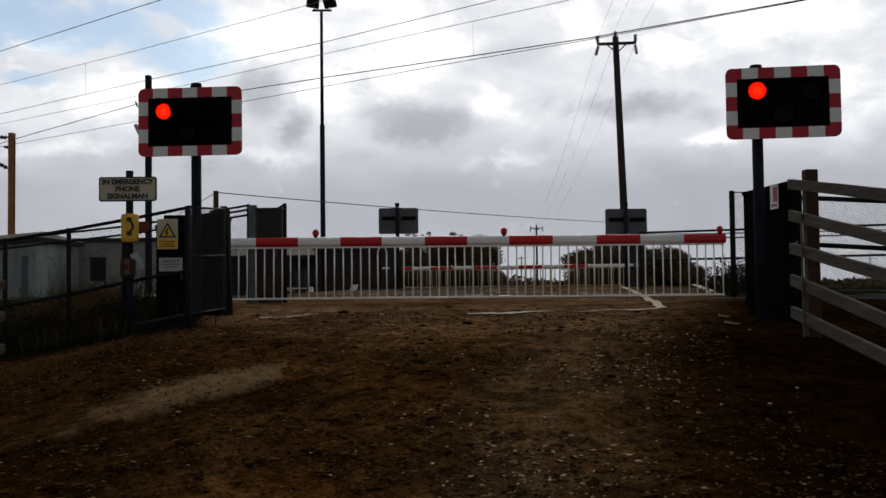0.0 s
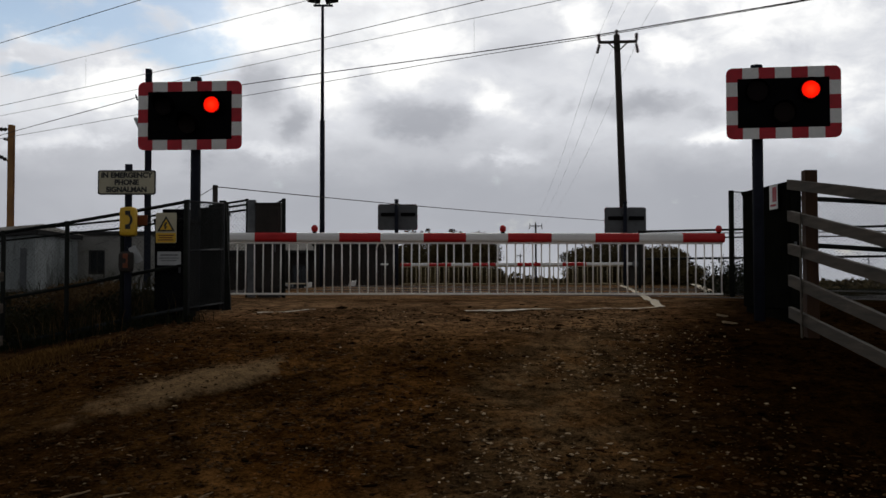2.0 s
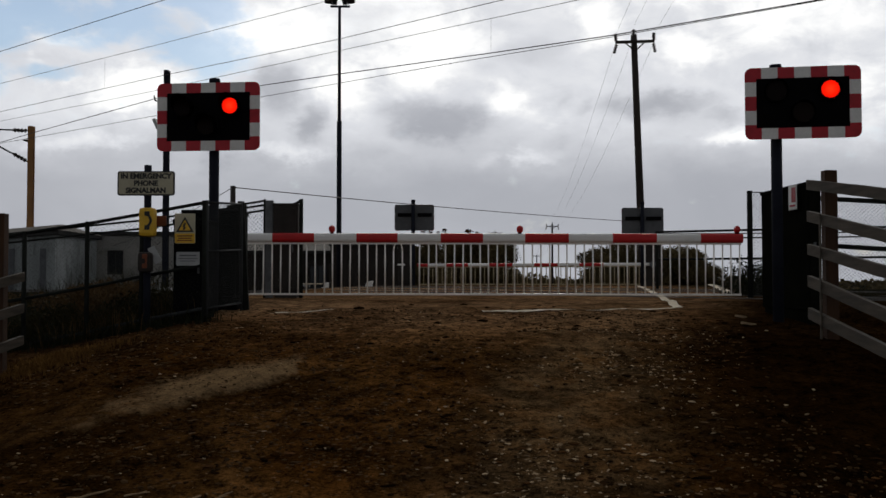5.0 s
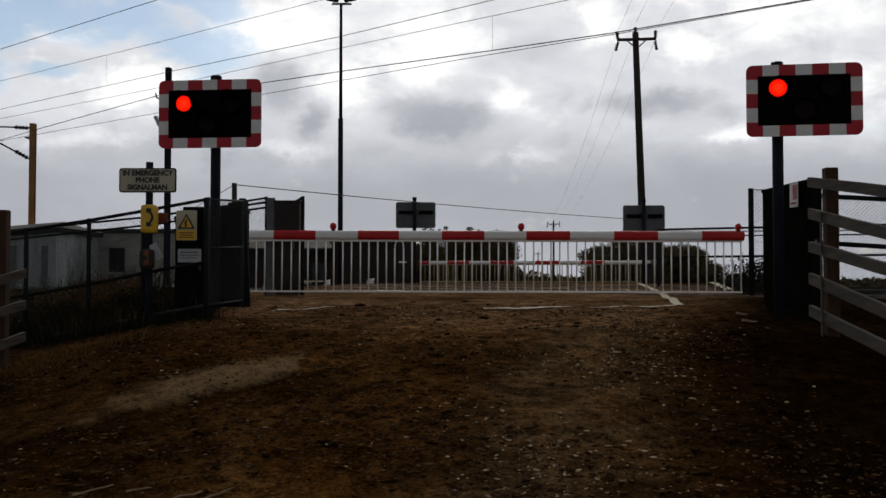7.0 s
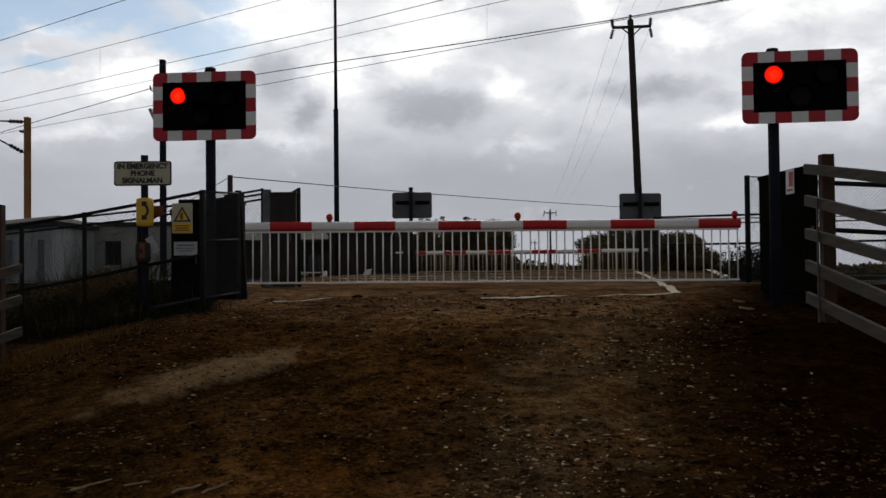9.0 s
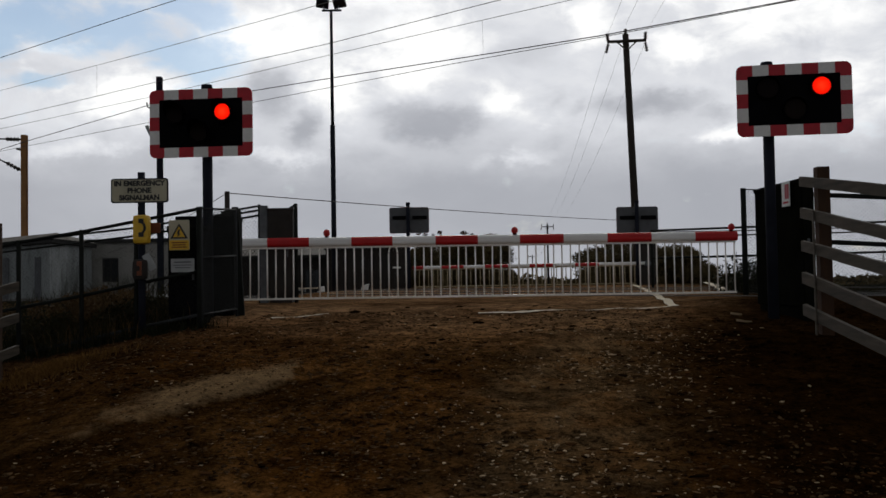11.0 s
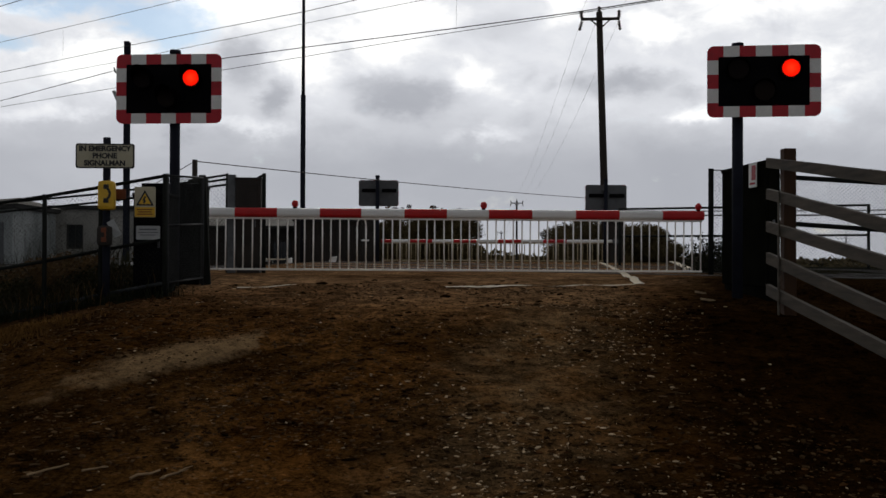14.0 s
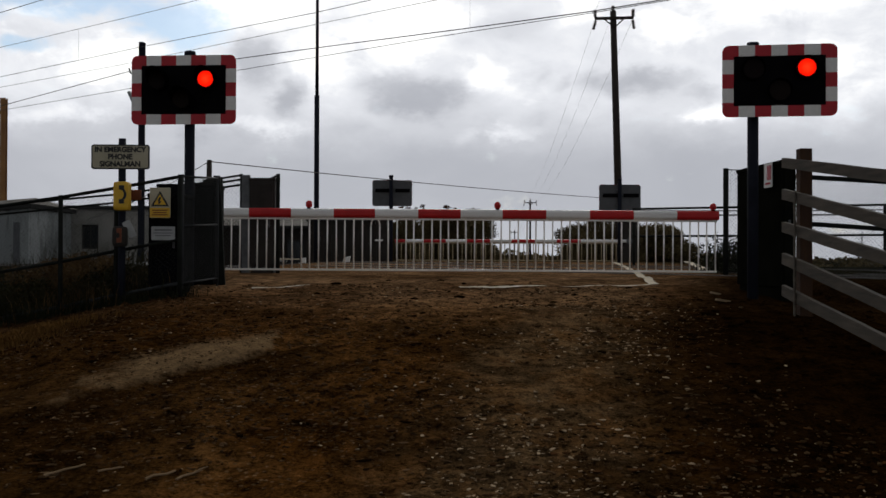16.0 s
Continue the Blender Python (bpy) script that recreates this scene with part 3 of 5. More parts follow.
def soft_profile(y):
    s = 0.5 + 0.03 * max(0.0, y - 20)
    return (profile(y - 1.5 * s) + 2 * profile(y - 0.5 * s) + 2 * profile(y + 0.5 * s) + profile(y + 1.5 * s)) / 6


def lane_x(y):
    return 0.2 + 0.13 * max(0.0, y - 11)


def land(x, y):
    """Height of the ground, without its small lumps."""
    base = soft_profile(y)
    c = lane_x(y)
    left, right = max(0.0, c - 2.75 - min(1.6, 0.8 * max(0.0, y - 12.5)) - x), max(0.0, x - c - 3.3 - min(4.0, max(0.0, y - 13)))
    if y > 40:
        left = right = 0.0
    floor = min(0.0, base)
    road = max(floor, base - 0.17 * min(left, 4) - 0.2 * max(0, left - 4) - 0.10 * min(right, 6) - 0.2 * max(0, right - 6))
    d = abs(y + x * RAIL_SLOPE - 20.6) * math.cos(radians(37.5))
    bank = 1.335 - 0.45 * max(0.0, d - 5.0)
    return max(road, bank) if bank > floor else road


def lumps(x, y):
    k = 0.035 * noise.noise((x * 0.9, y * 0.9, 0.3)) + 0.018 * noise.noise((x * 2.7, y * 2.7, 4.1)) + (0.010 if y < 8.5 else max(0.003, 0.010 - 0.004 * (y - 8.5))) * noise.noise((x * 7, y * 7, 1.7))
    lip = y - SLAB[1] - SLAB[2] * (x - SLAB[0]) + 0.05 * noise.noise((x * 5, y * 5, 3.3))
    if -0.1 < lip < 0.7 and -2.7 < x < -1.0:
        k += 0.035 * min(1.0, max(0.0, lip * 12 + 0.5)) * min(1.0, (0.7 - lip) / 0.5) * min(1.0, (x + 2.7) / 0.6) * min(1.0, (-1.0 - x) / 0.1)
    if abs(x) < 12 and 0 < y < 9:
        k += 0.006 * noise.noise((x * 17, y * 17, 2.2))
    return k * (1.0 if y < 12.5 else max(0.15, 1 - (y - 12.5) * 0.4))


def axis(fine0, fine1, step, far0, far1, growth=1.16):
    a = list(np.arange(fine0, fine1, step))
    s, p = step, fine1
    while p < far1:
        a.append(p)
        s *= growth
        p += s
    a.append(far1)
    s, p = step, fine0
    while p > far0:
        s *= 1.16
        p -= s
        a.append(max(p, far0))
    return sorted(set(round(float(v), 4) for v in a))


def build_ground():
    xs, ys = axis(-6.0, 6.0, 0.055, -3000, 3000), axis(3.0, 15.0, 0.055, -400, 3600, 1.09)
    verts = [(x, y, land(x, y) + lumps(x, y)) for y in ys for x in xs]
    n = len(xs)
    faces = [(j * n + i, j * n + i + 1, (j + 1) * n + i + 1, (j + 1) * n + i) for j in range(len(ys) - 1) for i in range(n - 1)]
    me = bpy.data.meshes.new("ground")
    me.from_pydata(verts, [], faces)
    me.polygons.foreach_set("use_smooth", [True] * len(faces))
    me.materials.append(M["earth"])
    tagged(new("ground", me), "trodden brown earth ramp with gravel and leaf litter", "ground", kind="structure")


build_ground()


def strip(name, pts, width, mat, label, lift=0.012, step=0.25, ragged=0.02):
    """A painted line on the ground along pts (x, y)."""
    bm = bm_new()
    rows = []
    for (x0, y0), (x1, y1) in zip(pts, pts[1:]):
        ln = math.dist((x0, y0), (x1, y1))
        k = max(1, int(ln / step))
        nx, ny = -(y1 - y0) / ln, (x1 - x0) / ln
        for i in range(k + 1):
            x, y = lerp(x0, x1, i / k), lerp(y0, y1, i / k)
            w0, w1 = width / 2 + random.uniform(-ragged, ragged), width / 2 + random.uniform(-ragged, ragged)
            a, b = (x + nx * w0, y + ny * w0), (x - nx * w1, y - ny * w1)
            rows.append([bm.verts.new((*p, land(*p) + lumps(*p) + lift)) for p in (a, b)])
    for r, s in zip(rows, rows[1:]):
        bm.faces.new((r[0], r[1], s[1], s[0]))
    bmesh.ops.recalc_face_normals(bm, faces=bm.faces)
    return tagged(part(name, bm, mat), label, "road marking", kind="structure")


strip("road_marking", [(0.45, 10.64), (2.66, 10.86)], 0.085, M["line"], "worn white stop line painted across the lane", 0.014, 0.06, 0.028)
strip("road_marking", [(-1.82, 10.40), (-1.22, 10.70)], 0.035, M["line"], "faint scrap of white stop line in the mud", 0.014, 0.06, 0.025)
strip("road_marking", [(2.70, 10.9), (3.45, 15.0), (5.3, 26.0)], 0.115, M["line"], "white edge line running over the crossing", 0.014, 0.2, 0.008)
strip("road_marking", [(4.92, 16.3), (7.6, 27.0)], 0.17, M["line"], "short white edge line beyond the barrier", 0.03, 0.4, 0.01)

# running rails let into the crossing, four lines on the skew
for k, y0 in enumerate((18.5 - 0.9, 18.5 + 0.9, 22.8 - 0.9, 22.8 + 0.9)):
    bm = bm_new()
    xs_ = [-30, -20, -12, -8, -5, -2, 0, 2, 5, 8, 12, 20]
    prev = None
    for x in xs_:
        y = y0 - x * RAIL_SLOPE
        z = land(x, y) + 0.02
        ring = [bm.verts.new((x, y - 0.045, z - 0.08)), bm.verts.new((x, y - 0.045, z)), bm.verts.new((x, y + 0.045, z)), bm.verts.new((x, y + 0.045, z - 0.08))]
        if prev:
            for j in range(3):
                bm.faces.new((prev[j], prev[j + 1], ring[j + 1], ring[j]))
        prev = ring
    bmesh.ops.recalc_face_normals(bm, faces=bm.faces)
    tagged(part("running_rail", bm, M["ironrail"]), "worn steel running rail set flush in the crossing", "rail", "running rails", "structure")


# ---------- flashing signals ----------
def signal(m, w, h, post_x, post_top, board_z, hood, label, post_base=0.0, lit=True, out=0.0, drop=0.0, turn=0.0):
    """Flashing level crossing signal: black board with red and white border, two red lamps over an unlit amber one."""
    t = thing("crossing_signal", m, label, "crossing signal", "crossing signals")
    bm = bm_new()
    rod(bm, (post_x, 0.1, post_base - 0.5), (post_x, 0.1, post_top), 0.055, 0.055, 20)
    part("post", bm, M["steel"], t)
    bm = bm_new()
    rod(bm, (post_x, 0.1, post_top), (post_x, 0.1, post_top + 0.05), 0.065, 0.058, 20)
    part("cap", bm, M["steel"], t)
    z0, z1, x0, x1 = board_z, board_z + h, -w / 2, w / 2
    bd, sw, sh = 0.110, w / 7, h / 5
    bm = bm_new()
    plate(bm, rounded(x0 + 0.005, z0 + 0.005, x1 - 0.005, z1 - 0.005, 0.06), -0.012, 0.012)
    part("backboard", bm, M["boardback"], t)
    bm = bm_new()
    plate(bm, [(x0 + bd, z0 + bd), (x1 - bd, z0 + bd), (x1 - bd, z1 - bd), (x0 + bd, z1 - bd)], -0.018, -0.010)
    part("black_panel", bm, M["black"], t)
    # border: red corners, white and red blocks between
    for sx in (-1, 1):
        for sz in (-1, 1):
            cx, cz = sx * w / 2, (z1 if sz > 0 else z0)
            pts = [(cx - sx * sw, cz), (cx - sx * sw, cz - sz * bd), (cx - sx * bd, cz - sz * bd), (cx - sx * bd, cz - sz * sh), (cx, cz - sz * sh)]
            r = 0.065
            rim = [(cx - sx * (r - r * math.cos(a)), cz - sz * (r - r * math.sin(a))) for a in [i * math.pi / 2 / 5 for i in range(6)]]
            pts += rim
            bm = bm_new()
            plate(bm, pts, -0.024, -0.008)
            part("border_corner", bm, M["red"], t)
    for i in range(1, 6):
        for za in (z0, z1 - bd):
            bm = bm_new()
            plate(bm, [(x0 + i * sw, za), (x0 + (i + 1) * sw, za), (x0 + (i + 1) * sw, za + bd), (x0 + i * sw, za + bd)], -0.024, -0.008)
            part("border_block", bm, M["white" if i % 2 else "red"], t)
    for i in range(1, 4):
        for xa in (x0, x1 - bd):
            bm = bm_new()
            plate(bm, [(xa, z0 + i * sh), (xa + bd, z0 + i * sh), (xa + bd, z0 + (i + 1) * sh), (xa, z0 + (i + 1) * sh)], -0.024, -0.008)
            part("border_block", bm, M["white" if i % 2 else "red"], t)
    # stiffening channel and clamps on the back
    for cx in (-0.26, 0.24):
        bm = bm_new()
        box(bm, w * cx, 0.032, z0 + h * 0.60, w * 0.36, 0.04, 0.10, 0.006)
        part("stiffener", bm, M["black"], t)
    for zc in (z0 + h * 0.25, z0 + h * 0.8):
        bm = bm_new()
        box(bm, post_x, 0.06, zc, 0.16, 0.09, 0.05, 0.006)
        part("clamp", bm, M["galv"], t)
    glows = []
    if not lit:
        return t, glows
    lamp_z, spread = z0 + h * 0.665 - drop, w * 0.23
    for lx, lz, mat in ((-spread, lamp_z, "lens"), (spread, lamp_z, "lens"), (0.0, z0 + h * 0.36, "amber")):
        bm = bm_new()
        plate(bm, arc(lx, lz, 0.115, 0, 345, 23), -0.045 - out, -0.018)
        part("lamp_body", bm, M["black"], t)
        bm = bm_new()
        plate(bm, arc(lx, lz, 0.1, 0, 345, 23), -0.062 - out, -0.045 - out)
        part("lens", bm, M[mat], t)
        # cowl round the upper part of the lamp, longest at the top
        bm = bm_new()
        rows = []
        for i in range(25):
            a = radians(-35 - turn + 250 * i / 24)
            reach = hood * (0.08 + 0.92 * math.sin(i / 24 * math.pi))
            rows.append([bm.verts.new((lx + r * math.cos(a), yy, lz + r * math.sin(a))) for r, yy in ((0.112, -0.03 - out), (0.112, -0.03 - out - reach), (0.117, -0.03 - out - reach), (0.117, -0.03 - out))])
        for r, s in zip(rows, rows[1:]):
            for j in range(4):
                bm.faces.new((r[j], s[j], s[(j + 1) % 4], r[(j + 1) % 4]))
        bm.faces.new(rows[0])
        bm.faces.new(rows[-1][::-1])
        bmesh.ops.recalc_face_normals(bm, faces=bm.faces)
        part("lamp_cowl", bm, M["cowl"], t)
        if mat == "lens":
            bm = bm_new()
            plate(bm, arc(0, 0, 0.087, 0, 345, 23), -0.004, 0.004)
            g = part("lit_lens", bm, M["glow"], t, "glowing red lamp lens")
            glows.append((g, lx, lz, out))
    return t, glows


LAMPS = []
LEFT_BASE, RIGHT_BASE = land(-2.57, 10.6), land(3.35, 9.6)
sig_l, g = signal(pose(-2.587, 10.50, LEFT_BASE, 0, 0, -5.7), 1.168, 0.756, 0.03, 3.83 - LEFT_BASE, 3.057 - LEFT_BASE, 0.21,
                  "level crossing signal with flashing red lamps behind the cage", out=0.03, drop=0.020, turn=18)
LAMPS.append(g)
sig_r, g = signal(pose(3.60, 9.45, RIGHT_BASE, 0, 0, -9), 1.11, 0.72, -0.235, 3.75 - RIGHT_BASE, 3.03 - RIGHT_BASE, 0.08,
                  "level crossing signal with flashing red lamps beside a green cabinet")
LAMPS.append(g)
for m, lab in ((pose(-0.79, 27.0, land(-0.8, 27.0), 0, 0, 180), "back of a crossing signal beyond the tracks"),
               (pose(5.41, 25.6, land(5.4, 25.6), 0, 0, 180), "back of a crossing signal beside the far barrier")):
    z = m.translation.z
    signal(m, 1.13, 0.74, 0.03, 3.88 - z if m.translation.x < 0 else 3.70 - z, 3.06 - z if m.translation.x < 0 else 2.86 - z, 0.2, lab, lit=False)


# ---------- barriers ----------
def bar_x(bm, x0, x1, cz, dy, dz, r):
    """A straight beam along x with a rounded section and flat ends."""
    ring = [(y - dy / 2, z - dz / 2) for y, z in rounded(0, 0, dy, dz, r, 3)]
    a, b = [[bm.verts.new((x, y, cz + z)) for y, z in ring] for x in (x0, x1)]
    n = len(ring)
    for i in range(n):
        bm.faces.new((a[i], a[(i + 1) % n], b[(i + 1) % n], b[i]))
    bm.faces.new(a[::-1])
    bm.faces.new(b)
    bmesh.ops.recalc_face_normals(bm, faces=bm.faces)
    return bm


def barrier(m, length, boom_z, boom_h, drop, bars, red, lamps, label, machine_x, r_bar, housing=0.6, skirt="barwhite", bent=()):
    """Lifting barrier, down: boom along +x from the machine, skirt of upright bars under it."""
    t = thing("road_barrier", m, label, "barrier", "crossing barriers")
    bm = bm_new()
    bar_x(bm, 0, length, boom_z, 0.11, boom_h, boom_h * 0.33)
    part("boom", bm, M["boomwhite"], t)
    for a, b in red:
        bm = bm_new()
        bar_x(bm, a, b, boom_z, 0.116, boom_h + 0.006, boom_h * 0.33)
        part("red_band", bm, M["boomred"], t)
    top, bot = boom_z - boom_h / 2, boom_z - boom_h / 2 - drop
    x_first, x_last = bars[0], bars[1]
    bm = bm_new()
    box(bm, (x_first + x_last) / 2, 0, top - 0.015, x_last - x_first + 0.04, 0.03, 0.03, 0.004)
    part("upper_rail", bm, M[skirt], t)
    bm = bm_new()
    box(bm, (x_first + x_last) / 2, 0, bot, x_last - x_first + 0.04, 0.022, 0.03, 0.004)
    part("lower_rail", bm, M[skirt], t)
    bm = bm_new()
    rod(bm, (0, 0, bot), (0, 0, top), r_bar, r_bar, 8)
    first = part("skirt_bar", bm, M[skirt], t)
    n = bars[2]
    for i in range(n):
        ob = first if i == 0 else first.copy()
        if i:
            scene.collection.objects.link(ob)
        ob.location = (lerp(x_first, x_last, i / (n - 1)) + random.uniform(-0.006, 0.006), 0, 0)
        ob.rotation_euler = (0, random.uniform(-0.006, 0.006), 0)
        if i in bent:
            # knocked bar: its upper end curls over towards its neighbour
            way = bent[i]
            bm = bm_new()
            pts = [(0, 0, bot), (0, 0, top - 0.13), (way * 0.006, 0, top - 0.07), (way * 0.022, 0, top - 0.03), (way * 0.045, 0, top - 0.01)]
            for a, b in zip(pts, pts[1:]):
                rod(bm, a, b, r_bar, r_bar, 8)
            x = ob.location.x
            bpy.data.objects.remove(ob)
            part("skirt_bar", bm, M[skirt], t, "bent skirt bar").location = (x, 0, 0)
    for lx in lamps:
        bm = bm_new()
        rod(bm, (lx, 0, boom_z + boom_h / 2 - 0.005), (lx, 0, boom_z + boom_h / 2 + 0.02), 0.03, 0.03, 12)
        base = part("lamp_base", bm, M["black"], t)
        bm = bm_new()
        bmesh.ops.create_uvsphere(bm, u_segments=12, v_segments=8, radius=0.052)
        for v in bm.verts:
            v.co = Vector((v.co.x + lx, v.co.y, v.co.z * 1.15 + boom_z + boom_h / 2 + 0.065))
        for f in bm.faces:
            f.smooth = True
        part("lamp_dome", bm, M["boomred"], base, "red boom lamp")
    bm = bm_new()
    box(bm, machine_x, 0.35 if housing > 0.5 else -0.25, 0.55, housing, min(0.5, housing), 1.5, 0.02)
    part("machine_housing", bm, M["grey"], t)
    bm = bm_new()
    rod(bm, (machine_x, 0.1, boom_z), (machine_x, -0.07, boom_z), 0.2 * housing, 0.2 * housing, 20)
    part("pivot", bm, M["galv"], t)
    return t


NB = (-3.75, 14.5)
NBZ = land(-3.0, 14.5)
barrier(pose(NB[0], NB[1], NBZ, 0, 0.13, 0), 8.32, 2.282 - NBZ, 0.138, 0.79, (0.365, 8.29, 61),
        [(1.165, 1.80), (2.445, 3.07), (3.725, 4.37), (5.01, 5.675), (6.345, 7.015), (7.685, 8.33)], (2.065, 4.935, 8.25),
        "lowered white and red barrier with a barred skirt", 0.0, 0.0114, bent={20: 1, 21: -1})
FBZ = land(5.7, 26)
barrier(pose(5.72, 25.95, FBZ, 0, 0, 180 - 9.2), 6.5, 2.075 - FBZ, 0.085, 0.5, (0.2, 6.46, 48),
        [(1.3, 1.95), (2.55, 3.2), (3.8, 4.45), (5.05, 5.7), (6.2, 6.51)], (),
        "lowered white and red barrier on the far side of the tracks", -0.02, 0.0125, 0.42, "farbar")


def cabinet(m, w, d, h, mat, label, name="equipment_cabinet", lid=True, doors=2):
    """Steel lineside cabinet on a plinth, with doors, handle and a drip lid."""
    t = thing(name, m, label, "cabinet", "lineside cabinets")
    bm = bm_new()
    box(bm, 0, 0, -0.15, w - 0.04, d - 0.04, 0.5, 0.01)
    part("plinth", bm, M[mat], t)
    bm = bm_new()
    box(bm, 0, 0, 0.1 + (h - 0.14) / 2, w, d, h - 0.14, 0.012)
    body = part("body", bm, M[mat], t)
    bm = bm_new()
    box(bm, 0, 0, h - 0.02, w + 0.02, d + 0.02, 0.045, 0.01)
    part("lid", bm, M[mat], t)
    for i in range(doors):
        dw = (w - 0.06) / doors
        bm = bm_new()
        box(bm, -w / 2 + 0.03 + dw * (i + 0.5), -d / 2 - 0.006, 0.1 + (h - 0.14) / 2, dw - 0.012, 0.014, h - 0.24, 0.004)
        dr = part("door", bm, M[mat], t)
        bm = bm_new()
        box(bm, -w / 2 + 0.03 + dw * (i + 0.5) + (0.5 - i) * (dw - 0.1), -d / 2 - 0.025, h * 0.52, 0.02, 0.025, 0.12, 0.004)
        part("handle", bm, M["galv"], dr)
    return t


cabinet(pose(3.685, 10.07, land(3.6, 9.9), 0, 0, 3.5), 0.16, 1.12, 2.60 - land(3.6, 9.9), "green",
        "narrow dark green steel lineside cabinet with a warning notice", doors=1)
cabinet(pose(-2.68, 11.25, land(-2.68, 11.2)), 0.66, 0.5, 2.44 - land(-2.68, 11.2), "black", "dark barrier control cabinet behind the cage", doors=2)
cabinet(pose(-2.45, 15.1, land(-2.5, 15.1)), 0.39, 0.5, 2.835 - land(-2.5, 15.1), "grey", "tall dark grey cabinet behind the barrier", doors=1)
cabinet(pose(-2.55, 9.85, land(-2.5, 9.8)), 0.34, 0.45, 2.24 - land(-2.5, 9.8), "black", "dark cabinet inside the wire cage", doors=1)
cabinet(pose(-1.05, 27.4, land(-1, 27.4)), 0.42, 0.4, 1.25, "grey", "grey cabinet beside the far signal", doors=1)


# ---------- fences ----------
def tube_fence(posts, tops, bottoms, label, mids=(), mesh=True, pitch=0.075, r=0.02, wire=0.0035, rail_r=None, mat="tube", foot=None):
    """Tubular fence with diamond mesh: posts (x, y), with top and bottom heights."""
    t = thing("chain_link_fence", pose(0, 0, 0), label, "fence", "chain-link fences")
    for (x, y), zt, zb in zip(posts, tops, bottoms):
        bm = bm_new()
        rod(bm, (x, y, zb - 0.35), (x, y, zt + 0.02), r * 1.15, r * 1.15, 10)
        part("post", bm, M[mat], t)
    for i in range(len(posts) - 1):
        a, b = posts[i], posts[i + 1]
        for f in (1.0, 0.03, *mids):
            bm = bm_new()
            rod(bm, (*a, lerp(bottoms[i], tops[i], f)), (*b, lerp(bottoms[i + 1], tops[i + 1], f)), rail_r or r * 0.85, rail_r or r * 0.85, 8)
            part("rail", bm, M[foot if foot and f == 0.03 else mat], t)
        if mesh:
            chain_link(a, b, bottoms[i] + 0.03, tops[i], bottoms[i + 1] + 0.03, tops[i + 1], pitch, wire, parent=t)
    return t


# left: sloping panel fence down the bank, then the cage round the signal foot
tube_fence([(-2.375, 9.5), (-3.00, 9.5), (-3.545, 9.5), (-4.17, 9.5), (-5.0, 9.55)], [2.40, 2.285, 2.19, 2.095, 1.95], [1.31, 1.19, 1.07, 0.95, 0.80],
           "dark tubular fence with wire mesh down the grassy bank", (0.43,), pitch=0.05, wire=0.0007, foot="cageframe")
tube_fence([(-2.355, 9.52), (-2.30, 10.9)], [2.405, 2.50], [1.31, 1.33], "side of the wire cage round the signal post", (0.55,), pitch=0.05, r=0.013, wire=0.0019, mat="cageframe")
bm = bm_new()
box(bm, -2.297, 11.0, (1.0 + 2.54) / 2, 0.075, 0.05, 2.54 - 1.0, 0.008)
for v in bm.verts:
    v.co.x += 0.05 * (1.9 - v.co.z)
tagged(part("cage_post", bm, M["tube"]), "dark leaning steel post at the corner of the cage", "post")
tube_fence([(-2.32, 11.2), (-3.59, 11.35), (-5.4, 11.75)], [2.50, 2.34, 2.20], [1.31, 1.12, 0.8],
           "second wire fence behind the cage", (0.92,), pitch=0.05, r=0.015, wire=0.0010)
tube_fence([(-3.45, 15.3), (-2.80, 15.0)], [2.82, 2.89], [1.36, 1.37], "mesh guard beside the tall cabinet", (0.955, 0.9), pitch=0.07, wire=0.0028)
tube_fence([(-2.42, 15.5), (-2.21, 14.9)], [2.87, 2.885], [1.37, 1.40], "steel frame at the tall cabinet", (), mesh=False, r=0.026)
bm = bm_new()
box(bm, -2.712, 14.93, (1.3 + 2.885) / 2, 0.125, 0.10, 2.885 - 1.3, 0.012)
tagged(part("guard_post", bm, M["galv"]), "broad grey steel post beside the tall cabinet", "post")
# right: lineside fence from the barrier tip
tube_fence([(4.70, 14.5), (5.58, 14.2)], [2.97, 2.93], [1.36, 1.33], "short mesh panel at the barrier tip", (), pitch=0.055, r=0.037, wire=0.0021, rail_r=0.008)
tube_fence([(5.6, 14.2), (7.2, 13.7), (8.8, 13.2), (10.4, 12.7)], [2.85, 2.715, 2.60, 2.5], [1.33, 1.2, 1.1, 1.0],
           "tall lineside chain-link fence behind the timber fence", (0.54,), pitch=0.055, r=0.030, wire=0.0024, rail_r=0.036)
tube_fence([(4.75, 21.0), (9.35, 18.9)], [2.70, 2.70], [1.35, 1.35], "low tubular lineside fence beyond", (0.55,), mesh=False, r=0.028)


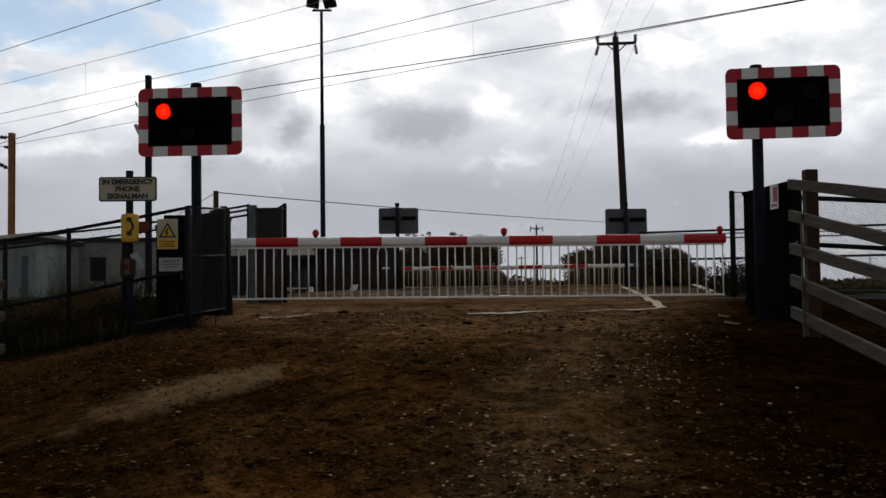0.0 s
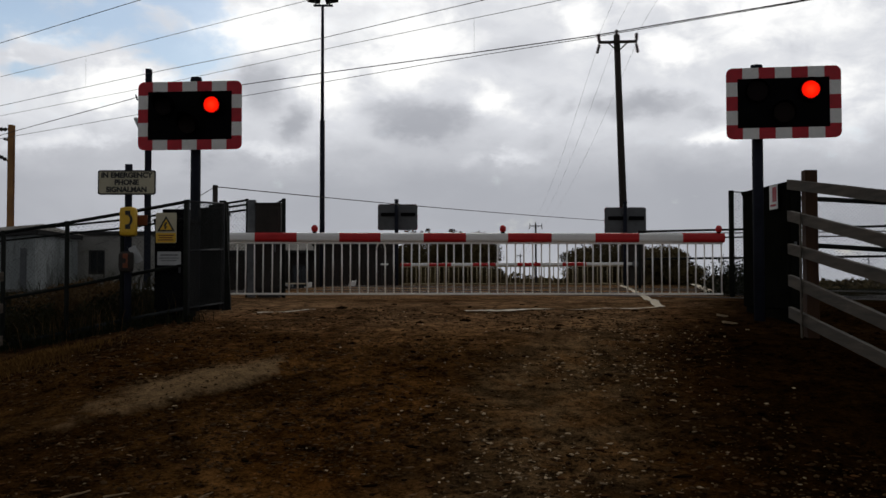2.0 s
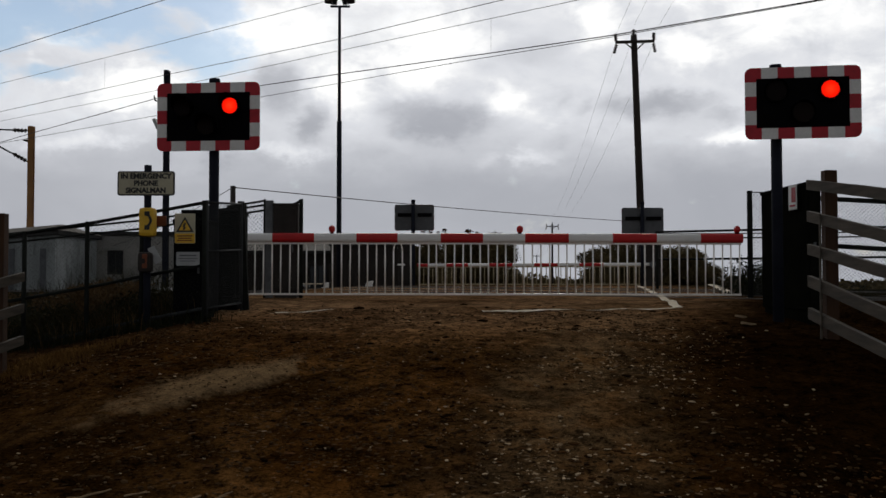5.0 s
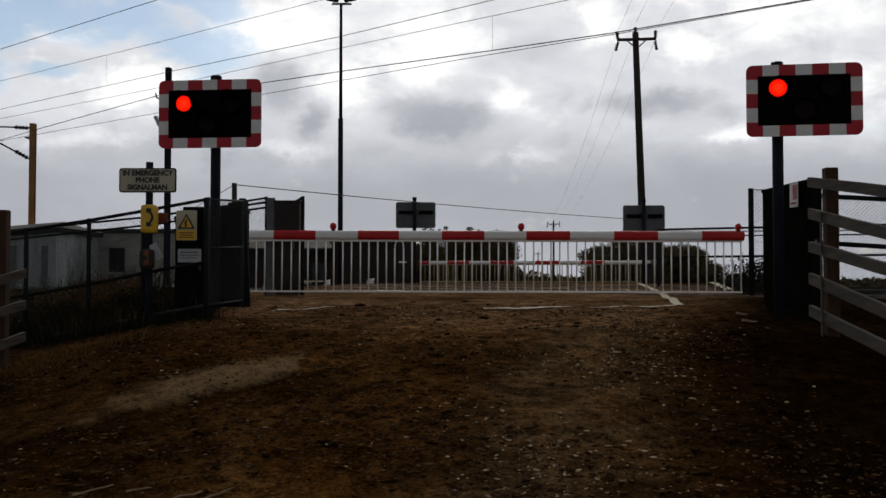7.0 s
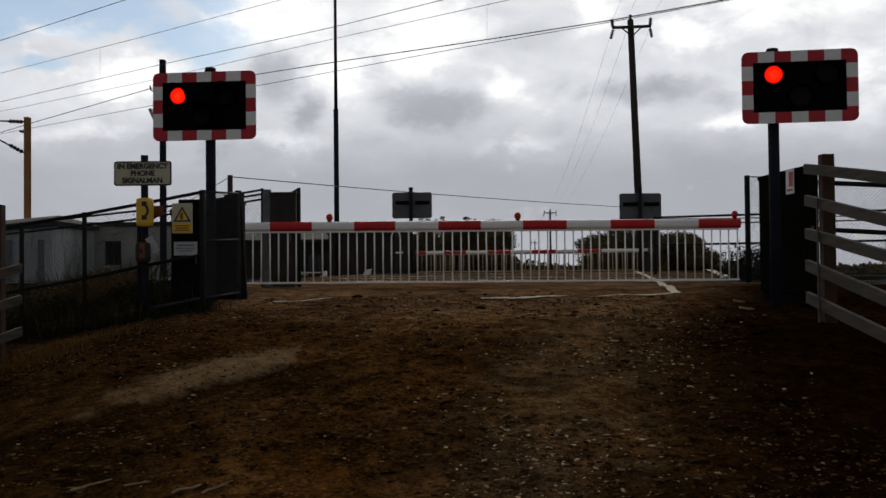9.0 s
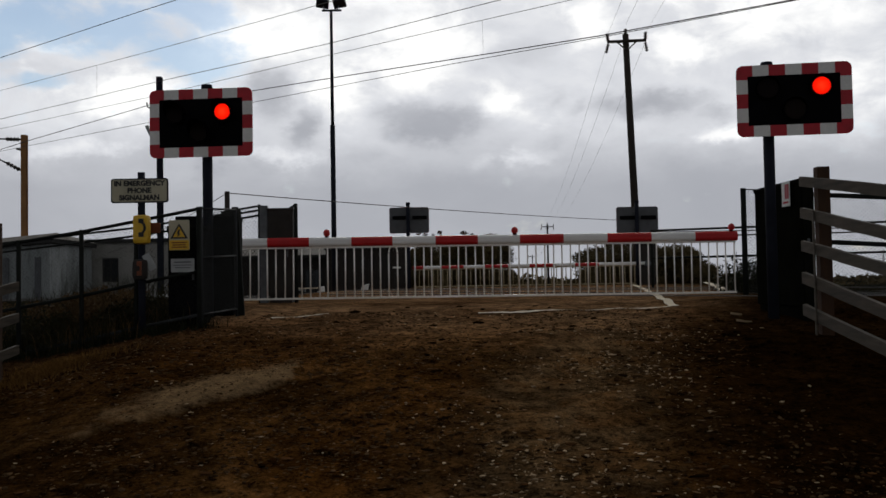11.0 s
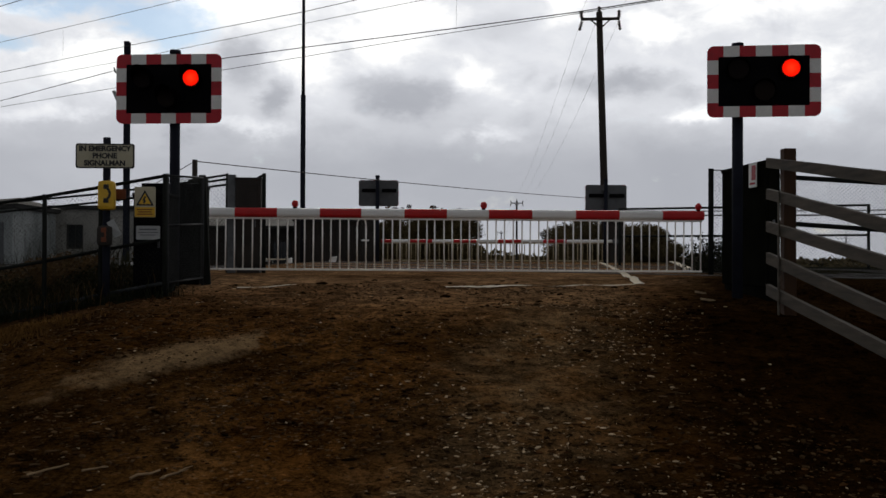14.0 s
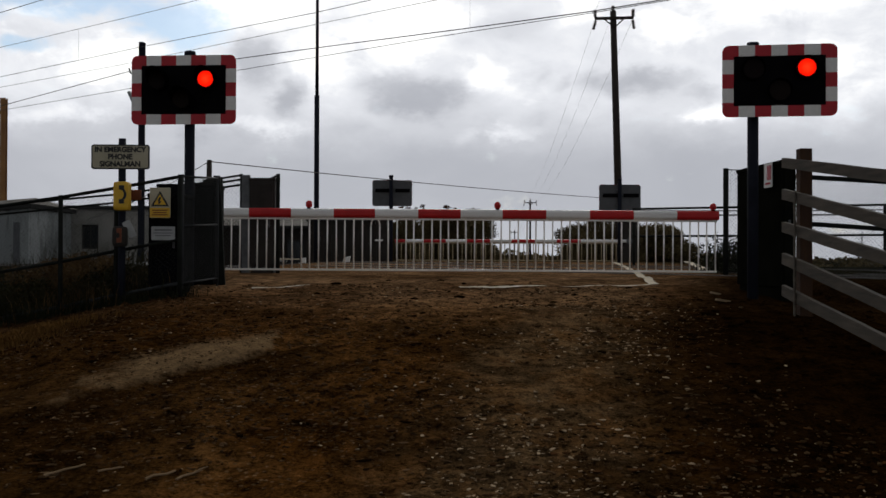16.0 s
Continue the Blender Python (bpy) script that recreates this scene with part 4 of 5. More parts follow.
def timber_fence(label, posts, rails, post_h, section=0.11):
    """Post and rail fence: posts (x, y, top), rails as (a, b) ends."""
    t = thing("timber_fence", pose(0, 0, 0), label, "fence", "timber fences")
    for x, y, z in posts:
        bm = bm_new()
        g0 = land(x, y) - 0.4
        box(bm, x, y, (g0 + z) / 2, section, section * 0.9, z - g0, 0.008)
        for v in bm.verts:
            v.co.x += 0.004 * noise.noise((v.co.z * 3, y, 0))
        part("post", bm, M["post"], t)
    for a, b, hgt in rails:
        a, b = Vector(a), Vector(b)
        ln = (b - a).length
        bm = bm_new()
        n = 10
        rings = []
        for i in range(n + 1):
            p = a.lerp(b, i / n)
            k = 0.006 * noise.noise((p.x * 2, p.y * 2, p.z * 5))
            rings.append([bm.verts.new((p.x + dx, p.y, p.z + dz + k)) for dx, dz in ((-0.02, -hgt / 2), (0.018, -hgt / 2 + 0.004), (0.018, hgt / 2 - 0.004), (-0.02, hgt / 2 - 0.006))])
        for r, s in zip(rings, rings[1:]):
            for j in range(4):
                bm.faces.new((r[j], r[(j + 1) % 4], s[(j + 1) % 4], s[j]))
        bm.faces.new(rings[0][::-1])
        bm.faces.new(rings[-1])
        bmesh.ops.recalc_face_normals(bm, faces=bm.faces)
        part("rail", bm, M["rail"], t)
    return t


RAIL_HEIGHTS, RAIL_FALLS = (2.465, 2.177, 1.878, 1.586, 1.291), (0.151, 0.169, 0.159, 0.173, 0.167)


def right_rail(k, y):
    return (3.345 + 0.01 * (8.5 - y), y, RAIL_HEIGHTS[k] + (y - 8.5) * RAIL_FALLS[k])


rails = []
for y0, y1 in ((8.66, 6.5), (6.5, 4.6), (4.6, 2.7)):
    for k in range(5):
        sag = random.uniform(-0.012, 0.012)
        a, b = right_rail(k, y0), right_rail(k, y1 + 0.008)
        rails.append((a, (b[0], b[1], b[2] + sag), (0.095, 0.100, 0.100, 0.106, 0.106)[k]))
right_fence = timber_fence("weathered grey post and rail fence beside the ramp", [(3.418, 8.38, 2.585), (3.44, 6.5, 2.27), (3.46, 4.6, 1.95), (3.48, 2.75, 1.65)], rails, 1.3)
# thin pale strip up the left edge of the end post
bm = bm_new()
box(bm, 3.312, 8.33, 1.62, 0.013, 0.03, 1.16, 0.003)
part("batten", bm, M["rail"], right_fence, "thin pale strip up the end post's left edge")
rails = []
for z in (1.652, 1.386, 1.116):
    rails.append(((-3.575, 8.12, z), (-3.95, 6.4, z - 0.32), 0.085))
timber_fence("low weathered rail fence at the foot of the bank", [(-3.69, 7.95, 2.18), (-3.96, 6.4, 1.8)], rails, 1.2, 0.10)


# ---------- signs and telephones ----------
def lettering(text, size, x, z, y, parent, mat, name="lettering"):
    cu = bpy.data.curves.new(name, "FONT")
    cu.body, cu.size, cu.align_x, cu.align_y, cu.extrude, cu.offset = text, size, "CENTER", "CENTER", 0.002, size * 0.045
    tmp = bpy.data.objects.new(name, cu)
    scene.collection.objects.link(tmp)
    me = bpy.data.meshes.new_from_object(tmp.evaluated_get(bpy.context.evaluated_depsgraph_get()))
    bpy.data.objects.remove(tmp)
    me.transform(Matrix.Translation((x, y, z)) @ Matrix.Rotation(radians(90), 4, "X"))
    me.materials.clear()
    me.materials.append(mat)
    ob = new(name, me)
    ob.parent = parent
    return ob


def emergency_sign():
    b = land(-2.94, 9.45)
    t = thing("emergency_phone_sign", pose(-2.935, 9.42, b), "cream emergency telephone sign on a steel post", "sign")
    bm = bm_new()
    rod(bm, (0, 0.05, -0.4), (0, 0.05, 2.77 - b), 0.036, 0.036, 14)
    part("post", bm, M["steel"], t)
    z0, z1 = 2.463 - b, 2.706 - b
    bm = bm_new()
    plate(bm, rounded(-0.286, z0, 0.282, z1, 0.025), -0.004, 0.008)
    face = part("sign_border", bm, M["ink"], t)
    bm = bm_new()
    plate(bm, rounded(-0.272, z0 + 0.014, 0.268, z1 - 0.014, 0.018), -0.009, 0.0)
    part("sign_face", bm, M["cream"], t)
    for i, (txt, s) in enumerate((("IN EMERGENCY", 0.071), ("PHONE", 0.071), ("SIGNALMAN", 0.071))):
        lettering(txt, s, -0.002, z1 - 0.052 - i * 0.071, -0.011, t, M["ink"])


def telephone(x, y, z0, z1, w, mat, label, symbol="ink"):
    """Wall telephone box with a handset symbol, clamped to the sign post."""
    t = thing("telephone_box", pose(x, y, z0), label, "telephone", "lineside telephones")
    h = z1 - z0
    bm = bm_new()
    box(bm, 0, 0, h / 2, w, 0.12, h, 0.038)
    part("case", bm, M[mat], t)
    bm = bm_new()
    box(bm, 0, 0.07, h / 2, w * 0.5, 0.06, h * 0.5, 0.005)
    part("bracket", bm, M["steel"], t)
    # handset: curved grip with ear and mouth pieces
    bm = bm_new()
    pts = arc(-0.02, h * 0.55, h * 0.27, -60, 60, 10) + arc(-0.02, h * 0.55, h * 0.19, 60, -60, 10)
    plate(bm, pts, -0.066, -0.056)
    for s in (-1, 1):
        box(bm, 0.01, -0.062, h * 0.55 + s * h * 0.235, 0.05, 0.012, 0.045, 0.006, Matrix.Identity(4))
    part("handset_symbol", bm, M[symbol], t, "handset symbol")


def warning_sign():
    t = thing("warning_sign", pose(-2.567, 9.487, 1.99), "yellow electrical hazard sign fixed to the fence", "sign")
    bm = bm_new()
    plate(bm, rounded(-0.102, 0, 0.102, 0.30, 0.012), 0, 0.006)
    part("sign_plate", bm, M["cream"], t)
    bm = bm_new()
    plate(bm, [(-0.098, 0.004), (0.098, 0.004), (0.098, 0.10), (-0.098, 0.10)], -0.003, 0.0)
    part("text_panel", bm, M["yellow"], t)
    bm = bm_new()
    plate(bm, [(-0.088, 0.115), (0.088, 0.115), (0.0, 0.268)], -0.003, 0.0)
    part("triangle_border", bm, M["ink"], t)
    bm = bm_new()
    plate(bm, [(-0.060, 0.130), (0.060, 0.130), (0.0, 0.236)], -0.006, -0.003)
    part("triangle_face", bm, M["yellow"], t)
    bm = bm_new()
    plate(bm, [(-0.008, 0.132), (0.016, 0.164), (-0.002, 0.166), (0.014, 0.204), (-0.004, 0.208), (-0.024, 0.164), (-0.006, 0.161), (-0.018, 0.148)], -0.009, -0.006)
    part("lightning_bolt", bm, M["ink"], t)
    for z, w in ((0.075, 0.15), (0.052, 0.13), (0.030, 0.15)):
        bm = bm_new()
        box(bm, 0, -0.004, z, w, 0.003, 0.011)
        part("text_bar", bm, M["orange"], t)


def small_plate(name, m, w, h, mat, label, bars=(), bar_mat="ink", category="sign"):
    t = thing(name, m, label, category)
    bm = bm_new()
    plate(bm, rounded(-w / 2, 0, w / 2, h, 0.008), 0, 0.006)
    part("sign_plate", bm, M[mat], t)
    for bx, bz, bw, bh in bars:
        bm = bm_new()
        box(bm, bx, -0.002, bz, bw, 0.004, bh)
        part("text_bar", bm, M[bar_mat], t)
    return t


emergency_sign()
telephone(-2.890, 9.335, 2.05, 2.335, 0.158, "yellow", "yellow emergency telephone box on the sign post")
telephone(-2.91, 9.335, 1.70, 1.90, 0.135, "grey", "small dark telephone box with an orange handset", "orange")
warning_sign()
small_plate("notice", pose(-2.535, 9.487, 1.77), 0.232, 0.135, "paper", "grey paper notice tied to the fence", [(0, 0.1, 0.17, 0.012), (0, 0.07, 0.19, 0.008), (0, 0.045, 0.15, 0.008)], "galv")
small_plate("marker_plate", pose(-2.80, 9.46, 2.165, 0, 0, 0), 0.11, 0.10, "orange", "dull orange plate behind the telephone")
small_plate("notice", pose(-2.80, 9.40, 1.80, 0, -28, 0), 0.075, 0.17, "paper", "loose grey tag hanging by the telephone")
small_plate("warning_notice", pose(3.588, 9.72, 2.34, 0, 0, -86.5), 0.19, 0.25, "white", "white and red notice on the green cabinet", [(0.03, 0.15, 0.09, 0.15), (0.0, 0.04, 0.12, 0.02)], "red")


# ---------- masts, poles and overhead lines ----------
def along(y0, x):
    """Where the line of track y0 runs at x."""
    return y0 - x * RAIL_SLOPE


def overhead(y0, pts, r, mat, label):
    """Overhead railway wire above track line y0, through heights pts (x, z)."""
    out = []
    for (xa, za), (xb, zb) in zip(pts, pts[1:]):
        k = max(2, int(abs(xb - xa) / 1.5))
        for i in range(k):
            x = lerp(xa, xb, i / k)
            out.append((x, along(y0, x), lerp(za, zb, i / k)))
    x, z = pts[-1]
    out.append((x, along(y0, x), z))
    return tagged(strand("overhead_wire", out, r, M[mat]), label, "overhead wire", "overhead railway wires")


overhead(18.5, [(-40, 8.5), (-13.5, 8.66), (-7.4, 8.76), (10, 8.9)], 0.010, "cable", "dark overhead railway feeder wire")
wire_b = overhead(18.5, [(-40, 7.9), (-13.5, 7.67), (-7.3, 7.655), (-2.7, 7.69), (12, 8.0)], 0.0065, "thin", "thin catenary wire over the near track")
wire_c = overhead(18.5, [(-40, 6.85), (-13.5, 6.80), (-6.88, 6.835), (-2.23, 6.80), (0.97, 6.875), (12, 7.05)], 0.0075, "cable", "contact wire over the near track")
overhead(22.8, [(-40, 7.9), (-16.6, 7.65), (-9.2, 7.62), (-2.74, 7.70), (2.8, 7.74), (14, 8.0)], 0.0075, "thin", "thin catenary wire over the far track")
overhead(22.8, [(-40, 5.6), (-16.6, 6.84), (-14.73, 6.99), (-8.86, 7.38), (-5.13, 7.16), (-2.74, 7.08), (1.13, 6.92), (3.62, 6.835), (6.87, 6.82), (16, 6.95)], 0.0125, "cable",
         "heavy contact wire over the far track")
overhead(22.8, [(-40, 6.75), (-14.56, 6.815), (-9.25, 6.825), (-5.11, 6.833), (0.44, 6.84), (3.62, 6.80), (6.87, 6.80), (16, 6.93)], 0.008, "cable",
         "second contact wire over the far track")
for y0, x, za, zb in ((18.5, -9.1, 7.66, 6.81), (22.8, 1.14, 7.72, 6.92), (18.5, -20, 7.72, 6.80)):
    tagged(strand("dropper", [(x, along(y0, x), za), (x, along(y0, x), zb)], 0.0028, M["thin"]), "thin dropper wire between overhead wires", "dropper wire", "droppers")


def insulator(bm, a, b, r, n=4):
    a, b = Vector(a), Vector(b)
    rod(bm, a, b, r * 0.45, r * 0.45, 8)
    for i in range(n):
        p, q = a.lerp(b, (i + 0.2) / n), a.lerp(b, (i + 0.75) / n)
        rod(bm, p, q, r, r * 0.6, 10)


def rail_mast(m, h, w, mat, label):
    """Broad-flanged steel mast (H section) on a concrete foot."""
    t = thing("railway_mast", m, label, "mast", "railway masts")
    bm = bm_new()
    box(bm, 0, 0, h / 2, w * 0.12, w * 0.9, h, 0)
    for s in (-1, 1):
        box(bm, 0, s * w * 0.45, h / 2, w, w * 0.12, h, 0.004)
    part("shaft", bm, M[mat], t)
    bm = bm_new()
    box(bm, 0, 0, -0.2, w * 2.4, w * 2.4, 0.6, 0.02)
    part("foot", bm, M["paper"], t)
    return t


# rusty mast with its cantilever arms to the left
X, Y = -15.62, 36.0
t = rail_mast(pose(X, Y, land(X, Y), 0, 0, 0), 7.53 - land(X, Y), 0.20, "rust", "rust-brown railway mast with insulated cantilever arms")
zb = land(X, Y)
bm = bm_new()
rod(bm, (-0.13, 0, 7.37 - zb), (-2.6, 0.3, 7.5 - zb), 0.03, 0.03, 8)
part("upper_arm", bm, M["tube"], t)
bm = bm_new()
insulator(bm, (-0.2, 0, 7.36 - zb), (-0.75, 0.06, 7.40 - zb), 0.085)
part("insulator", bm, M["ceramic"], t)
bm = bm_new()
rod(bm, (-0.13, 0, 6.18 - zb), (-2.0, 0.3, 7.15 - zb), 0.03, 0.03, 8)
part("lower_arm", bm, M["tube"], t)
bm = bm_new()
insulator(bm, (-0.2, 0, 6.22 - zb), (-0.72, 0.06, 6.5 - zb), 0.085)
part("insulator", bm, M["ceramic"], t)
bm = bm_new()
rod(bm, (-0.12, 0, 6.98 - zb), (-0.3, 0, 7.0 - zb), 0.06, 0.03, 8)
part("wire_clamp", bm, M["ceramic"], t)

# grey mast standing behind the signal
X, Y = -8.56, 29.4
zb = land(X, Y)
t = rail_mast(pose(X, Y, zb, 0, 0, 0), 8.19 - zb, 0.165, "steel", "dark steel railway mast with a wire bracket")
bm = bm_new()
rod(bm, (0, 0, 7.2 - zb), (-0.36, 0, 7.24 - zb), 0.022, 0.022, 8)
rod(bm, (-0.36, 0, 7.24 - zb), (-0.40, 0, 7.40 - zb), 0.022, 0.022, 8)
part("bracket", bm, M["steel"], t)
bm = bm_new()
box(bm, 0, 0, 0, 0.10, 0.24, 0.34, 0.02, pose(-0.30, -0.05, 6.50 - zb, 0, -24, 0))
part("floodlight", bm, M["paper"], t, "pale grey floodlight head")
bm = bm_new()
rod(bm, (-0.05, 0, 6.1 - zb), (-0.24, -0.03, 6.32 - zb), 0.03, 0.03, 8)
part("floodlight_arm", bm, M["steel"], t)


def light_column():
    X, Y = -3.26, 30.0
    zb = land(X, Y)
    t = thing("floodlight_column", pose(X, Y, zb), "tall slim steel column with two floodlights", "light column")
    bm = bm_new()
    rod(bm, (0, 0, -0.4), (0, 0, 6.7 - zb), 0.082, 0.078, 16)
    part("lower_shaft", bm, M["steel"], t)
    bm = bm_new()
    rod(bm, (0, 0, 6.65 - zb), (0, 0, 10.36 - zb), 0.056, 0.045, 16)
    part("upper_shaft", bm, M["steel"], t)
    bm = bm_new()
    box(bm, 0.02, 0, 10.37 - zb, 0.62, 0.10, 0.05, 0.01)
    part("cross_bar", bm, M["steel"], t)
    for s in (-1, 1):
        bm = bm_new()
        mm = pose(s * 0.27, 0.0, 10.60 - zb, -38, s * -9, s * -4)
        box(bm, 0, 0, 0, 0.40, 0.30, 0.12, 0.02, mm)
        head = part("floodlight", bm, M["steel"], t)
        bm = bm_new()
        box(bm, 0, 0, -0.064, 0.35, 0.25, 0.008, 0, mm)
        part("lens", bm, M["glass"], head)
        bm = bm_new()
        rod(bm, (s * 0.20, 0, 10.38 - zb), (s * 0.27, 0, 10.58 - zb), 0.02, 0.02, 6)
        part("stirrup", bm, M["galv"], t)


light_column()


def power_pole(x, y, top, lean, arm, yaw, r0, r1, label):
    """Wooden electricity pole with crossarm, braces and pin insulators."""
    zb = land(x, y)
    h = top - zb
    t = thing("power_pole", pose(x, y, zb, 0, lean, yaw), label, "power pole", "power poles")
    bm = bm_new()
    rod(bm, (0, 0, -0.6), (0, 0, h), r0, r1, 14)
    part("pole", bm, M["creosote"], t)
    za = h - 0.32
    bm = bm_new()
    box(bm, 0, -r1 - 0.04, za, arm * 2, 0.09, 0.11, 0.01)
    part("crossarm", bm, M["creosote"], t)
    for s in (-1, 1):
        bm = bm_new()
        rod(bm, (0, -r1 - 0.04, za - 0.38), (s * 0.38, -r1 - 0.04, za - 0.04), 0.028, 0.028, 6)
        part("brace", bm, M["creosote"], t)
        bm = bm_new()
        insulator(bm, (s * arm * 0.97, -r1 - 0.04, za + 0.05), (s * arm * 0.99, -r1 - 0.04, za + 0.34), 0.085)
        part("pin_insulator", bm, M["ceramic"], t)
        bm = bm_new()
        insulator(bm, (s * arm * 0.95, -r1 - 0.04, za - 0.08), (s * arm * 1.06, -r1 + 0.1, za - 0.42), 0.085)
        part("strain_insulator", bm, M["ceramic"], t)
    bm = bm_new()
    insulator(bm, (0, 0, h), (0, 0, h + 0.22), 0.085)
    part("pin_insulator", bm, M["ceramic"], t)
    return t


power_pole(8.05, 38.0, 11.55, -1.75, 0.78, 0, 0.17, 0.125, "leaning creosoted power pole with a crossarm")
power_pole(14.5, 125, 9.2, 0, 0.80, 0, 0.16, 0.11, "distant power pole over the fields")
power_pole(22.9, 230, 8.1, 0, 0.85, 0, 0.16, 0.12, "far power pole on the skyline")


def sagging(a, b, sag, n=14):
    return [(lerp(a[0], b[0], i / n), lerp(a[1], b[1], i / n), lerp(a[2], b[2], i / n) - 4 * sag * (i / n) * (1 - i / n)) for i in range(n + 1)]


for k, (xa, za) in enumerate(((6.95, 11.05), (7.76, 11.6), (8.5, 11.15))):
    xb = 13.7 + 0.8 * k
    tagged(strand("power_line", sagging((xa, 38, za), (xb, 125, 9.0), 1.3), 0.0046, M["thin"]), "thin power line running to the distant pole", "power line", "power lines")
    tagged(strand("power_line", sagging((xa, 38, za + 0.35), (xa - 5.2, -30, 12.3), 0.5), 0.0045, M["thin"]), "thin power line overhead towards the lane", "power line", "power lines")
for k in range(3):
    tagged(strand("power_line", sagging((13.7 + 0.8 * k, 125, 9.0), (22.1 + 0.8 * k, 230, 7.9), 1.2), 0.012, M["thin"]), "thin power line between distant poles", "power line", "power lines")

# short post with the telephone cable that crosses behind the far boards
X, Y = -4.41, 20.0
zb = land(X, Y)
t = thing("cable_post", pose(X, Y, zb), "short dark post carrying a slack telephone cable", "post")
bm = bm_new()
rod(bm, (0, 0, -0.4), (0, 0, 3.63 - zb), 0.07, 0.055, 10)
part("post", bm, M["creosote"], t)
tagged(strand("telephone_cable", sagging((X, Y, 3.60), (7.95, 37.85, 3.98), 0.06, 20), 0.011, M["cable"]), "slack telephone cable over the crossing", "cable")
tagged(strand("telephone_cable", sagging((X, Y, 3.60), (-9.0, 26.0, 2.6), 0.1, 8), 0.008, M["cable"]), "telephone cable dropping to the lineside", "cable")
# cables low over the tracks on the right
for z, r in ((2.92, 0.016), (2.80, 0.022)):
    tagged(strand("lineside_cable", sagging((6.2, 27.0, z + 0.05), (14.5, 24.0, z), 0.03, 8), r, M["cable"]), "dark lineside cable on posts", "cable", "lineside cables")
for x in (6.2, 10.5, 14.5):
    y = 27.0 - (x - 6.2) * 0.361
    bm = bm_new()
    rod(bm, (x, y, land(x, y) - 0.3), (x, y, 2.99), 0.03, 0.03, 8)
    tagged(part("cable_stake", bm, M["tube"]), "dark stake holding lineside cables", "stake", "cable stakes")


# ---------- buildings ----------
def cabin(m, w, d, h, mat, label, windows, ribs=(), roof_over=0.15, slope=0.15, doors=(), pitch=0.0):
    """Low flat-roofed building; front along +x at y = 0; windows (x, z, w, h)."""
    t = thing("cabin", m, label, "building", "lineside buildings")
    xs = sorted({0.0, w, *[q for wx, wz, ww, wh in windows for q in (wx, wx + ww)]})
    zs = sorted({-1.5, h, *[q for wx, wz, ww, wh in windows for q in (wz, wz + wh)]})
    bm = bm_new()
    for xa, xb in zip(xs, xs[1:]):
        for za, zb_ in zip(zs, zs[1:]):
            if any(wx - 0.01 <= xa and xb <= wx + ww + 0.01 and wz - 0.01 <= za and zb_ <= wz + wh + 0.01 for wx, wz, ww, wh in windows):
                continue
            box(bm, (xa + xb) / 2, 0.1, (za + zb_) / 2, xb - xa, 0.2, zb_ - za)

    def rake(bm):
        for v in bm.verts:
            if v.co.z > h - 0.01:
                v.co.z += (v.co.x / w) * slope

    bmesh.ops.remove_doubles(bm, verts=bm.verts, dist=0.001)
    rake(bm)
    part("front_wall", bm, M[mat], t)
    for nm, cx, cy, sx, sy in (("side_wall", 0.1, d / 2, 0.2, d - 0.4), ("side_wall", w - 0.1, d / 2, 0.2, d - 0.4), ("rear_wall", w / 2, d - 0.1, w, 0.2)):
        bm = bm_new()
        box(bm, cx, cy, h / 2 - 0.75, sx, sy, h + 1.5)
        rake(bm)
        part(nm, bm, M[mat], t)
    bm = bm_new()
    box(bm, w / 2, d / 2, h + 0.07, w + roof_over * 2, d + roof_over * 2, 0.14, 0.02)
    for v in bm.verts:
        v.co.z += (v.co.x / w) * slope
    part("eave_slab" if pitch else "roof", bm, M["roof"], t)
    if pitch:
        # low pitched sheet roof, its ridge halfway back, hipped at the end
        bm = bm_new()
        o, zb = roof_over + 0.05, h + 0.141
        a, b_, c, e = [bm.verts.new((x, y, zb + (x / w) * slope)) for x, y in ((-o, -o), (w + o, -o), (w + o, d + o), (-o, d + o))]
        r1, r2 = bm.verts.new((-o, d / 2, zb + pitch)), bm.verts.new((w - 0.55, d / 2, zb + pitch + slope))
        for f in ((a, b_, r2, r1), (b_, c, r2), (c, e, r1, r2), (e, a, r1), (e, c, b_, a)):
            bm.faces.new(f)
        part("roof", bm, M["pitched"], t, "grey sheet roof")
    for wx, wz, ww, wh in windows:
        bm = bm_new()
        for cx, cz, sx, sz in ((wx + 0.03, wz + wh / 2, 0.06, wh), (wx + ww - 0.03, wz + wh / 2, 0.06, wh), (wx + ww / 2, wz + 0.03, ww - 0.12, 0.06),
                               (wx + ww / 2, wz + wh - 0.03, ww - 0.12, 0.06), (wx + ww / 2, wz + wh / 2, 0.04, wh - 0.12)):
            box(bm, cx, 0.12, cz, sx, 0.06, sz)
        fr = part("window", bm, M["roof"], t)
        bm = bm_new()
        box(bm, wx + ww / 2, 0.14, wz + wh / 2, ww - 0.1, 0.012, wh - 0.1)
        part("pane", bm, M["glass"], fr)
    for rx in ribs:
        bm = bm_new()
        box(bm, rx, -0.02, h / 2, 0.20, 0.045, h)
        part("cover_strip", bm, M["boardback"], t)
    for dx, dw, dh in doors:
        bm = bm_new()
        box(bm, dx + dw / 2, -0.02, dh / 2, dw, 0.05, dh, 0.006)
        part("door", bm, M["timber"], t)
    return t


